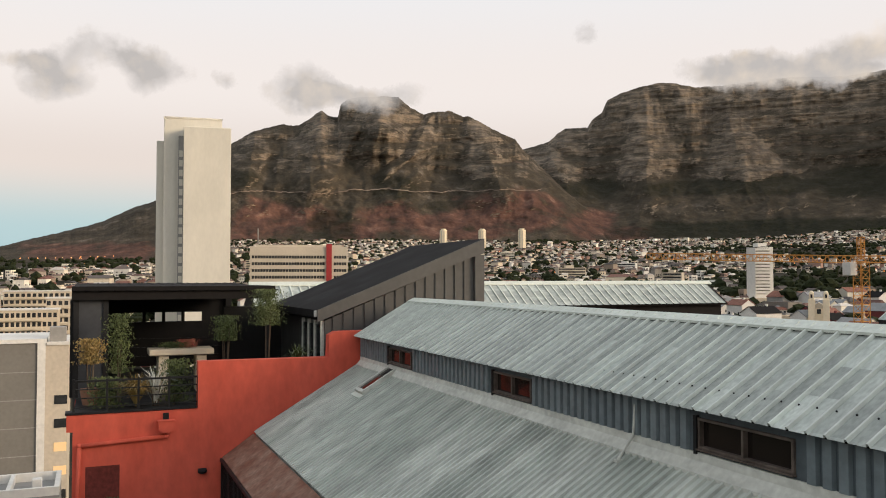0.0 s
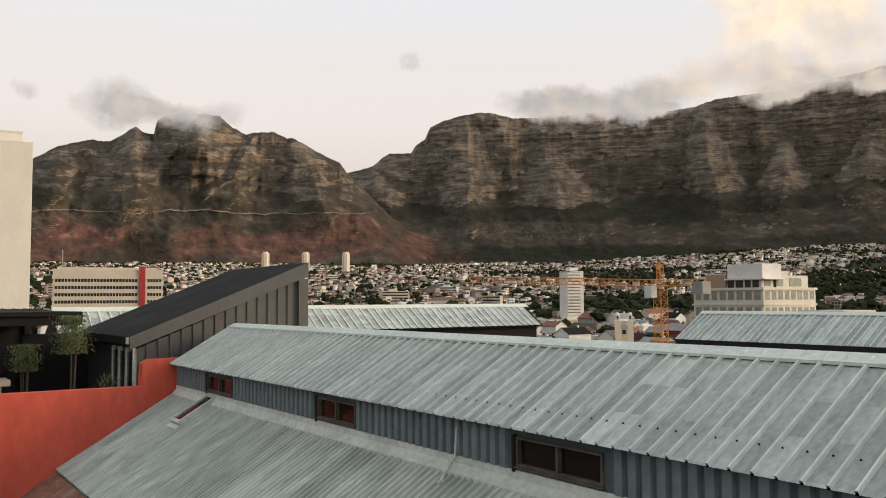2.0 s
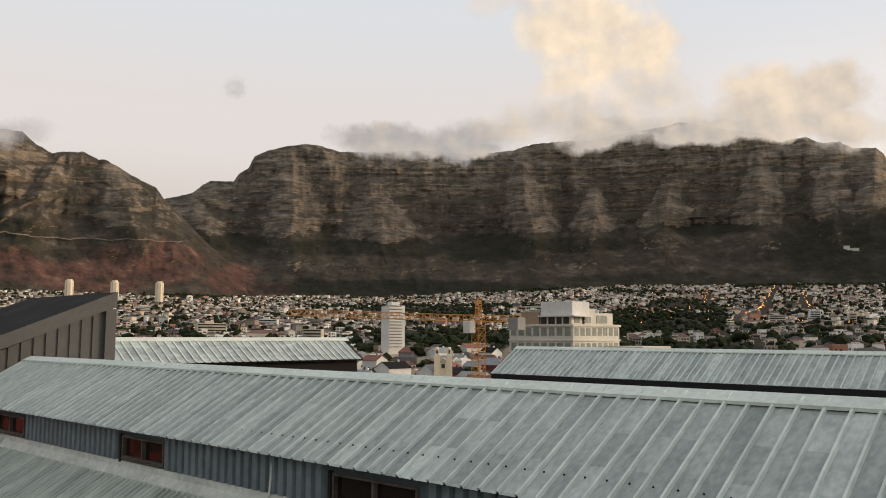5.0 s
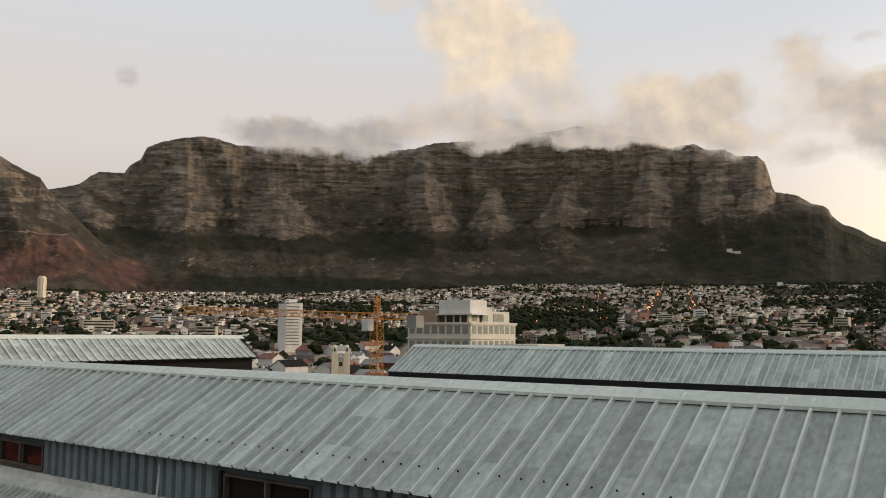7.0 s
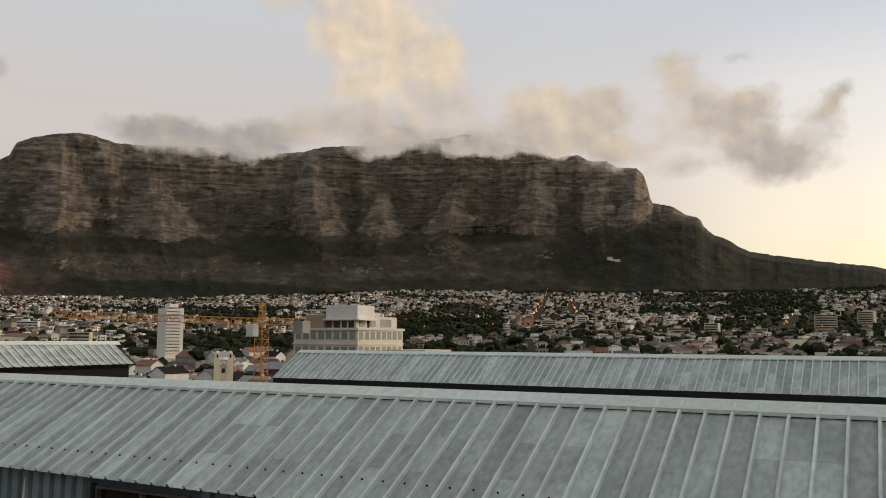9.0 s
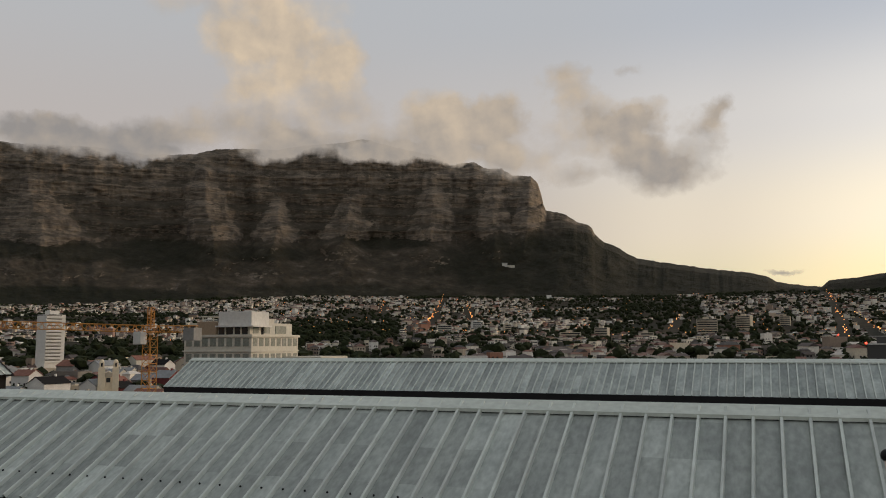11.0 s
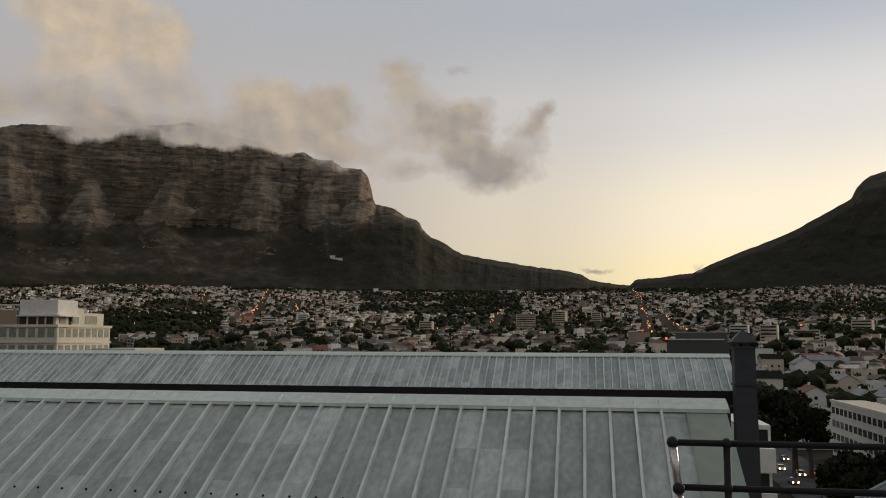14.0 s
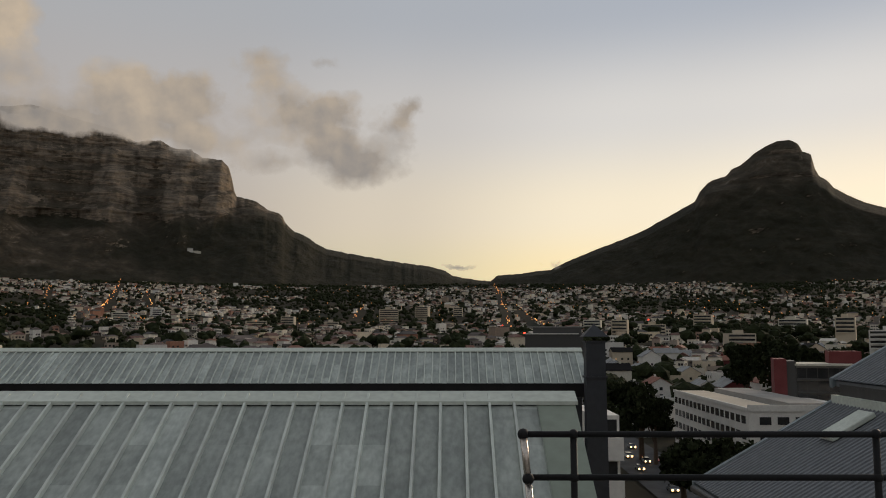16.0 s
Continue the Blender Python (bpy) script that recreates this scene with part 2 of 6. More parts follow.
def sheet_mesh(width, length, slope, ribs, rib_h, rib_w, mat, name="roof_sheet", crown=None):
    """A ribbed sheet: x across, running down from the origin towards -y at the slope; a pan between ribs with a slight swage."""
    prof, pitch = [], width / ribs
    for i in range(ribs):
        u = i * pitch
        prof += [(u, 0), (u + rib_w * 0.2, rib_h), (u + rib_w * 0.8, rib_h), (u + rib_w, 0.0), (u + rib_w + (pitch - rib_w) * 0.5, 0.002)]
    prof += [(width, 0.0), (width + rib_w * 0.15, rib_h * 0.7)]
    c, s = math.cos(math.atan(slope)), math.sin(math.atan(slope))
    verts, faces, n = [], [], len(prof)
    for d in (0.0, length * 0.5, length):
        verts += [(u, -d * c - h * s, -d * s + h * c) for u, h in prof]
    for k in range(2):
        faces += [(k * n + i, k * n + i + 1, k * n + n + i + 1, k * n + n + i) for i in range(n - 1)]
    me = bpy.data.meshes.new(name)
    me.from_pydata(verts, [], [f[::-1] for f in faces])
    me.materials.append(mat)
    # faces on top of the ribs get the painted-light colour
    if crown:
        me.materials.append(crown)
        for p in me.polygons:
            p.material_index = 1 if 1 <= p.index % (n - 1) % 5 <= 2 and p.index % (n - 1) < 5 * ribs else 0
    return me


def lay_sheets(parent, me, start, width, count, turn=0.0, name="roof_sheet"):
    for i in range(count):
        ob = new(name, me)
        ob.parent = parent
        d = Matrix.Rotation(radians(turn), 3, "Z") @ Vector((i * width, 0, 0))
        ob.matrix_basis = pose(start[0] + d.x, start[1] + d.y, start[2], 0, 0, turn)


# ---- ground, rising from the street to the foot of the mountains ----


def ground_z(r):
    t = max(0.0, min(1.0, (r - 330.0) / 2370.0))
    return 152.0 * t ** 1.08


def ring_grid(name, bearings, radii, height, mat, label):
    verts, faces = [], []
    for r in radii:
        for b in bearings:
            verts.append((r * math.sin(radians(b)), r * math.cos(radians(b)), height(b, r)))
    n = len(bearings)
    for j in range(len(radii) - 1):
        for i in range(n - 1):
            faces.append((j * n + i, j * n + i + 1, j * n + n + i + 1, j * n + n + i))
    ob = from_lists(name, verts, [f[::-1] for f in faces], mat)
    for p in ob.data.polygons:
        p.use_smooth = True
    return tagged(ob, label, "ground", kind="structure")


SCRUB = material("city_ground", (0.020, 0.021, 0.013), 0.95, 0.0, (0.055, 0.042, 0.028), 0.008, 0.8, 0.08, 0.35, 0.3, spec=0.1)


def rise(b):
    """How much steeper the ground climbs under the flat-topped mountain than under the peaked one."""
    t = max(0.0, min(1.0, (b + 50.0) / 20.0))
    return 0.22 * t * t * (3 - 2 * t) - 0.55 * max(0.0, min(1.0, (-83.0 - b) / 4.0))


def land(b, r):
    bumps = noise.noise((r * math.sin(radians(b)) / 260, r * math.cos(radians(b)) / 260, 0.3)) * 9.0 * min(1, max(0, (r - 420) / 400))
    return ground_z(r) * (1 + rise(b) * min(1, max(0, (r - 1250) / 1000))) + bumps


ring_grid("ground", [i * 2.0 - 180 for i in range(181)], [0.5, 40, 120, 240, 330] + [330 + i * 60 for i in range(1, 46)] + [3300, 3800, 4900], land, SCRUB, "dark green and brown ground rising to the mountain foot")

# ---- mountains ----
ROCK = bpy.data.materials.new("sandstone_cliff_and_scrub")
ROCK.use_nodes = True


def rock_nodes(m):
    n, l = m.node_tree.nodes, m.node_tree.links
    b = n["Principled BSDF"]
    b.inputs["Roughness"].default_value = 0.95
    b.inputs["Specular IOR Level"].default_value = 0.1
    geo = n.new("ShaderNodeNewGeometry")

    def tex(s, detail, stretch=(1, 1, 1), rough=0.6):
        mp = n.new("ShaderNodeMapping")
        mp.inputs["Scale"].default_value = stretch
        l.new(geo.outputs["Position"], mp.inputs[0])
        t = n.new("ShaderNodeTexNoise")
        t.inputs["Scale"].default_value, t.inputs["Detail"].default_value, t.inputs["Roughness"].default_value = s, detail, rough
        l.new(mp.outputs[0], t.inputs["Vector"])
        return t.outputs["Fac"]

    def ramp(v, stops):
        r = n.new("ShaderNodeValToRGB")
        while len(r.color_ramp.elements) < len(stops):
            r.color_ramp.elements.new(0.5)
        for e, (p, c) in zip(r.color_ramp.elements, stops):
            e.position, e.color = p, (*c, 1)
        l.new(v, r.inputs[0])
        return r.outputs[0]

    def mix(f, a, c, mode="MIX"):
        k = n.new("ShaderNodeMix")
        k.data_type, k.blend_type = "RGBA", mode
        for s, v in (("Factor", f), ("A", a), ("B", c)):
            if hasattr(v, "is_output"):
                l.new(v, k.inputs[s])
            else:
                k.inputs[s].default_value = v
        return k.outputs["Result"]

    def math_(op, a, c=0.0, clamp=False):
        k = n.new("ShaderNodeMath")
        k.operation, k.use_clamp = op, clamp
        for i, v in enumerate((a, c)):
            if hasattr(v, "is_output"):
                l.new(v, k.inputs[i])
            else:
                k.inputs[i].default_value = v
        return k.outputs[0]

    nor = n.new("ShaderNodeSeparateXYZ")
    l.new(geo.outputs["True Normal"], nor.inputs[0])
    strata = tex(0.024, 4, (0.05, 0.05, 1.0), 0.6)
    joints = tex(0.022, 6, (1.0, 1.0, 0.16), 0.62)
    blocks = tex(0.016, 9, rough=0.68)
    rock = ramp(strata, [(0.30, (0.12, 0.100, 0.083)), (0.40, (0.19, 0.160, 0.130)), (0.455, (0.115, 0.097, 0.080)), (0.51, (0.225, 0.190, 0.153)), (0.56, (0.135, 0.114, 0.093)), (0.62, (0.205, 0.173, 0.140)), (0.72, (0.155, 0.131, 0.107))])
    rock = mix(0.75, rock, ramp(blocks, [(0.32, (0.46, 0.45, 0.44)), (0.5, (0.92, 0.90, 0.86)), (0.66, (1.45, 1.33, 1.2))]), "MULTIPLY")
    rock = mix(0.7, rock, ramp(joints, [(0.36, (0.58, 0.57, 0.57)), (0.46, (0.95, 0.93, 0.9)), (0.62, (1.2, 1.15, 1.08))]), "MULTIPLY")
    scrub = ramp(tex(0.013, 9, rough=0.7), [(0.30, (0.033, 0.028, 0.020)), (0.50, (0.058, 0.048, 0.034)), (0.60, (0.088, 0.070, 0.051)), (0.70, (0.17, 0.145, 0.115))])
    earth = ramp(tex(0.012, 8, rough=0.68), [(0.3, (0.035, 0.031, 0.02)), (0.45, (0.082, 0.047, 0.036)), (0.58, (0.135, 0.070, 0.052)), (0.70, (0.25, 0.155, 0.11))])
    burnt = n.new("ShaderNodeAttribute")
    burnt.attribute_name = "earth_share"
    patch = math_("MULTIPLY", math_("SUBTRACT", math_("ADD", burnt.outputs["Fac"], math_("MULTIPLY", math_("SUBTRACT", tex(0.006, 7, rough=0.62), 0.5), 1.6)), 0.25), 2.6, True)
    slope_cover = mix(patch, scrub, earth)
    trees = n.new("ShaderNodeAttribute")
    trees.attribute_name = "wood_share"
    forest = ramp(tex(0.04, 6, rough=0.7), [(0.35, (0.010, 0.011, 0.006)), (0.65, (0.024, 0.025, 0.015))])
    slope_cover = mix(trees.outputs["Fac"], slope_cover, forest)
    # bare rock against scrub, with the shading of buttresses and gullies painted in
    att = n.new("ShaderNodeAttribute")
    att.attribute_name = "rock_shade_share"
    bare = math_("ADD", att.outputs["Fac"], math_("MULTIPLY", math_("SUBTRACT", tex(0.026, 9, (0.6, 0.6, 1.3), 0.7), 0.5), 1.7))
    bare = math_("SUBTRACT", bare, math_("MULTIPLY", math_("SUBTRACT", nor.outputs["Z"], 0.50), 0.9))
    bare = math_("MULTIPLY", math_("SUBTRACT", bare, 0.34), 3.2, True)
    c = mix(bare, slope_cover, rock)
    l.new(c, b.inputs["Base Color"])
    k = n.new("ShaderNodeBump")
    k.inputs["Strength"].default_value, k.inputs["Distance"].default_value = 1.0, 16.0
    l.new(blocks, k.inputs["Height"])
    k2 = n.new("ShaderNodeBump")
    k2.inputs["Strength"].default_value, k2.inputs["Distance"].default_value = 0.6, 5.0
    l.new(strata, k2.inputs["Height"])
    l.new(k.outputs[0], k2.inputs["Normal"])
    l.new(k2.outputs[0], b.inputs["Normal"])


rock_nodes(ROCK)


def fbm(x, y, z, octaves=5):
    v, a = 0.0, 0.5
    for _ in range(octaves):
        v += a * noise.noise((x, y, z))
        x, y, z, a = x * 2.03, y * 2.03, z * 2.03, a * 0.52
    return v


def lattice_noise(x, y, seed):
    """Gradient noise over whole arrays, about -0.7 to 0.7."""
    xi, yi = np.floor(x).astype(np.int64), np.floor(y).astype(np.int64)
    fx, fy = x - xi, y - yi
    ux, uy = fx * fx * fx * (fx * (fx * 6 - 15) + 10), fy * fy * fy * (fy * (fy * 6 - 15) + 10)

    def corner(i, j):
        h = ((xi + i) * 374761393 + (yi + j) * 668265263 + seed * 144665) & 0xFFFFFFFF
        h = ((h ^ (h >> 13)) * 1274126177) & 0xFFFFFFFF
        a = ((h ^ (h >> 16)) & 1023) * (6.2831853 / 1024)
        return np.cos(a) * (fx - i) + np.sin(a) * (fy - j)
    lo = corner(0, 0) * (1 - ux) + corner(1, 0) * ux
    hi = corner(0, 1) * (1 - ux) + corner(1, 1) * ux
    return lo * (1 - uy) + hi * uy


def cloudy(x, y, seed, octaves=4, gain=0.5):
    v, a = 0.0, 1.0
    for k in range(octaves):
        v = v + a * lattice_noise(x, y, seed + 17 * k)
        x, y, a = x * 2.03 + 5.3, y * 2.03 + 1.7, a * gain
    return v


def creased(x, y, seed, octaves=3):
    v, a = 0.0, 0.5
    for k in range(octaves):
        v = v + a * (1 - 2.2 * np.abs(lattice_noise(x, y, seed + 31 * k)))
        x, y, a = x * 2.1 + 3.1, y * 2.1 + 8.7, a * 0.5
    return v


def smooth(x, lo, hi):
    t = np.clip((x - lo) / (hi - lo), 0.0, 1.0)
    return t * t * (3 - 2 * t)


FOOTPATH = material("trodden_sandy_path", (0.26, 0.19, 0.14), 0.95, 0.0, (0.10, 0.075, 0.055), 0.02, 0.8, 0.2, 0.2, 0.0)


def mountain(name, crest, cliff_foot, foot, far, deep, label, step=0.07, low_rows=90, high_rows=180, jag=0.06, seed=1, rocky=1.0, walls=0.42, spurs=(), gullies=(), rubble=(), burnt=(), woods=(), path=None):
    """A mountain seen from the city: its skyline and the foot of its cliffs as bearing and elevation, the distance of
    its own foot and crest, and the depth of the cliffs. Buttresses stand out as wedges (top and foot as bearing and
    elevation, half width in degrees), gullies cut in; ledges follow the beds of the rock. One share tells bare rock
    from scrub, with relief shade painted in; earth_share burnt red soil."""
    b0, b1 = crest[0][0], crest[-1][0]
    n = int((b1 - b0) / step) + 1
    b = np.linspace(b0, b1, n)
    e = np.interp(b, [c[0] for c in crest], [c[1] for c in crest])
    e = e + jag * cloudy(b * 1.9, b * 0 + 3.1, seed, 5, 0.6)
    base = 0.5
    cf = np.interp(b, [c[0] for c in cliff_foot], [c[1] for c in cliff_foot]) + 0.3 * cloudy(b * 0.25, b * 0 + 0.5, seed + 3, 2)
    cf = np.minimum(cf, base + (e - base) * 0.93)
    rows = low_rows + high_rows
    k = np.minimum(np.arange(rows + 1) / low_rows, 1.0)[:, None]
    h = np.maximum((np.arange(rows + 1) - low_rows) / high_rows, 0.0)[:, None]
    el = base + k * (cf - base) + h * (e - cf)
    b2 = np.broadcast_to(b, el.shape)
    u = np.radians(b2) * far
    v = np.radians(el) * far
    high = smooth(e, 5.0, 8.0)
    on_cliff = smooth(el - cf, -0.05, 0.6) * high
    soft = smooth(el - cf, -1.3, 0.5) * high
    settle = smooth(e - el, 0.0, 0.7)
    cliff = far - deep
    r = foot + (cliff - foot) * k ** 0.85 + 0 * b
    # beds of rock: great steps with ledges between, and thin beds on them
    tilt = 14 * cloudy(u / 900, v / 900, seed + 5, 3)
    tall = (e - cf) * np.radians(1) * far + 1
    great = (v + tilt) / 92 + 0.25 * cloudy(u / 260, v / 400, seed + 6, 3)
    stepped = np.floor(great) + smooth(great % 1.0, 0.60, 1.0)
    great_step = np.clip(0.8 * (stepped - great) * 92 / tall, -0.1, 0.1) * high * smooth(el - cf, 0.0, 0.8) * smooth(e - el, 0.0, 0.4)
    r = r + deep * (h + great_step)
    thin = (v + tilt) / 27 + 0.3 * cloudy(u / 90, v / 60, seed + 7, 3)
    r = r + 11 * (smooth(thin % 1.0, 0.55, 1.0) - thin % 1.0 + 0.3) * on_cliff * settle
    # buttresses
    out, wedge = np.zeros_like(r), np.zeros_like(r)
    wander = 0.45 * cloudy(el * 0.55, b2 * 0.25, seed + 8, 3)
    for bt, et, bb, eb, half in spurs:
        q = (et - el) / (et - eb)
        mid = bt + (bb - bt) * np.clip(q, 0, 1.3) + wander * np.clip(q, 0, 1)
        wide = half * (0.12 + 0.88 * np.clip(q, 0, 1.25)) * (1 + 0.35 * cloudy(u / 150, v / 150, seed + 9, 3))
        p = np.clip(1 - np.abs(b2 - mid) / np.maximum(wide, 0.05), 0, 1) * smooth(q, -0.02, 0.1)
        fade = 1 - smooth(eb - el, -0.2, 3.4)
        out = np.maximum(out, p ** 0.9 * np.clip(q, 0, 1) * min(math.radians(half) * far * 1.2, 220) * fade)
        wedge = np.maximum(wedge, smooth(p, 0.02, 0.28) * (1 - smooth(eb - el, -0.1, 0.25)))
    cut = np.zeros_like(r)
    for bt, et, bb, eb, half in gullies:
        q = (et - el) / (et - eb)
        mid = bt + (bb - bt) * np.clip(q, 0, 1.3) + wander
        p = np.clip(1 - np.abs(b2 - mid) / (half * (0.35 + 0.9 * np.clip(q, 0, 1)) * (1 + 0.4 * cloudy(u / 110, v / 110, seed + 10, 3))), 0, 1)
        cut = np.maximum(cut, smooth(p, 0.0, 0.6) * smooth(q, -0.25, 0.2) * (1 - smooth(q, 1.0, 1.5)))
    r = r - out * (1 - 0.25 * cut) + 10 * cut * settle
    # ribs and clefts between joints, then the roughness of the slopes
    lean = 0.25 * v
    ribs = creased((u + lean * 0.3) / 260, v / 900, seed + 11)
    clefts = creased((u + 8 * cloudy(u / 60, v / 60, seed + 12, 2)) / 62, v / 420, seed + 13)
    r = r - ((ribs - 0.35) * 75 + (clefts - 0.35) * 20) * soft * (0.3 + 0.7 * settle)
    r = r - cloudy(u / 45, v / 26, seed + 14, 3) * 8 * soft * settle
    fans = creased(u / 210 + 0.3 * cloudy(u / 300, v / 300, seed + 15, 2), v / 330, seed + 16, 2)
    r = r - ((fans - 0.35) * 70 * smooth(k, 0.15, 0.9) + cloudy(u / 80, v / 50, seed + 17, 4) * 24) * (1 - soft) * smooth(e, 2.5, 6.0) * settle
    # where the rock lies bare; buttresses paler and gullies darker, as painted relief shade
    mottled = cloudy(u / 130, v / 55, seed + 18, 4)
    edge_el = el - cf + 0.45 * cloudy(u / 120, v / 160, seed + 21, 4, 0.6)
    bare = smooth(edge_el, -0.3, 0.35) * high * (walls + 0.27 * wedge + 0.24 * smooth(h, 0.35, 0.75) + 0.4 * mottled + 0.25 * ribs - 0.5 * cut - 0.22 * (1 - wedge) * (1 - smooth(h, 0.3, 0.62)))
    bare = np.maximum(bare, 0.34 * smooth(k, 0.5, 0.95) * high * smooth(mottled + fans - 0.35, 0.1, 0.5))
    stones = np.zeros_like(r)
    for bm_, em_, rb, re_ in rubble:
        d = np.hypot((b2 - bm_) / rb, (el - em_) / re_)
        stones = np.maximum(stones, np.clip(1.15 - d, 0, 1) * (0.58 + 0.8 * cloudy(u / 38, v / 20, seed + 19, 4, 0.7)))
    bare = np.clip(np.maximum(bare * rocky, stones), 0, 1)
    red = np.zeros_like(r)
    for bm_, em_, rb, re_ in burnt:
        d = np.hypot((b2 - bm_) / rb, (el - em_) / re_)
        red = np.maximum(red, np.clip(1.3 - d, 0, 0.85))
    wood = np.zeros_like(r)
    for bm_, em_, rb, re_, most in woods:
        d = np.hypot((b2 - bm_) / rb, (el - em_) / re_) + 0.35 * cloudy(u / 190, v / 90, seed + 23, 4, 0.6)
        wood = np.maximum(wood, most * smooth(1.25 - d, 0.0, 0.45))
    # the back of the mountain closes it behind the skyline
    r = np.vstack([r, np.full((1, n), far + deep * 0.2 + 350)])
    z = E + r * np.tan(np.radians(np.vstack([el, el[-1:]])))
    z[-1] = np.maximum(z[-2] - 320, 40)
    bb2 = np.radians(np.vstack([b2, b2[-1:]]))
    verts = np.stack([r * np.sin(bb2), r * np.cos(bb2), z], -1).reshape(-1, 3)
    i, j = np.meshgrid(np.arange(n - 1), np.arange(rows + 1))
    at = (j * n + i).ravel()
    faces = np.stack([at, at + n, at + n + 1, at + 1], -1)
    ob = from_lists(name, verts.tolist(), faces.tolist(), ROCK)
    ob.data.polygons.foreach_set("use_smooth", np.ones(len(faces), dtype=bool))
    for key, field in (("rock_shade_share", bare), ("earth_share", red), ("wood_share", wood)):
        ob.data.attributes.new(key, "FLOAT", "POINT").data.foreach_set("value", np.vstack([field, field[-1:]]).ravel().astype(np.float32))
    if path:
        # a pale footpath that follows the slope
        pv = []
        for c in range(n):
            if path[0] < b[c] < path[1]:
                want = path[2] + path[3] * (b[c] - path[0]) / (path[1] - path[0]) + 0.7 * fbm(b[c] * 0.22, 4.4, 1.0)
                row = int(np.searchsorted(el[:, c], want))
                lo_v, hi_v = Vector(verts[row * n + c]), Vector(verts[(row + 1) * n + c])
                out_d = Vector((-math.sin(radians(b[c])), -math.cos(radians(b[c])), 0.25)) * 7
                pv += [lo_v + out_d, lo_v.lerp(hi_v, 1.0) + out_d]
        pf = [(2 * c, 2 * c + 1, 2 * c + 3, 2 * c + 2) for c in range(len(pv) // 2 - 1)]
        tagged(from_lists("trim_footpath", pv, pf, FOOTPATH), "pale footpath across the red slope", "path", kind="structure")
    return tagged(ob, label, "mountain")


mountain("mountain", [(-112, 0.6), (-100, 1.2), (-95.07, 1.97), (-93.55, 2.44), (-91.98, 2.86), (-90.37, 3.32), (-89.39, 3.63), (-88.4, 4.12), (-87.49, 4.61), (-86.19, 5.04), (-84.0, 6.6), (-81.49, 8.87), (-80.69, 9.38), (-79.96, 9.81), (-78.11, 10.32), (-77.43, 10.23),
                      (-76.98, 10.32), (-76.41, 10.63), (-75.96, 11.02), (-75.47, 11.32), (-75.09, 10.97), (-74.4, 10.83), (-74.21, 11.73), (-73.75, 12.08), (-72.79, 12.25), (-71.25, 12.31), (-70.28, 12.28), (-69.51, 11.62), (-68.54, 11.13), (-67.95, 11.28), (-66.79, 11.39),
                      (-65.82, 10.98), (-65.35, 10.97), (-64.66, 10.63), (-63.89, 10.17), (-62.92, 9.7), (-62.27, 9.43), (-61.77, 8.74), (-60.6, 7.6), (-57.5, 5.0), (-54.0, 3.0)],
         [(-112, 6), (-82, 7.4), (-78, 6.8), (-72, 7.6), (-66, 7.0), (-60, 6.6)], 2650, 3950, 420, "twin-peaked sandstone mountain with red burnt lower slopes", seed=3, walls=0.18, path=(-82, -60.5, 5.75, 0.25), low_rows=110, high_rows=140,
         spurs=((-75.47, 11.44, -76.28, 6.81, 4.0), (-67.95, 11.4, -69.62, 7.26, 1.93), (-64.97, 11.05, -63.4, 6.74, 2.77), (-79.78, 10.08, -80.31, 6.83, 2.04), (-71.25, 12.53, -71.63, 10.2, 2.71)),
         gullies=((-72.79, 10.2, -73.93, 6.27, 1.1), (-67.76, 8.98, -70.86, 6.3, 1.1), (-78.0, 9.6, -79.0, 7.2, 0.6)),
         woods=((-74.6, 3.6, 1.6, 1.1, 0.7), (-70.6, 6.2, 1.6, 0.8, 0.6), (-81.0, 6.6, 1.6, 0.6, 0.6), (-66.5, 5.0, 2.2, 0.3, 0.5)),
         burnt=((-75.82, 4.15, 1.9, 0.96), (-73.35, 3.14, 1.73, 0.92), (-70.86, 4.19, 2.71, 1.07), (-62.75, 4.55, 4.19, 1.46), (-66.61, 3.61, 4.62, 1.16), (-57.25, 3.54, 2.05, 1.14), (-79.18, 3.93, 2.61, 1.5), (-80.65, 2.59, 1.84, 0.45), (-89.5, 1.7, 4.5, 0.8)))
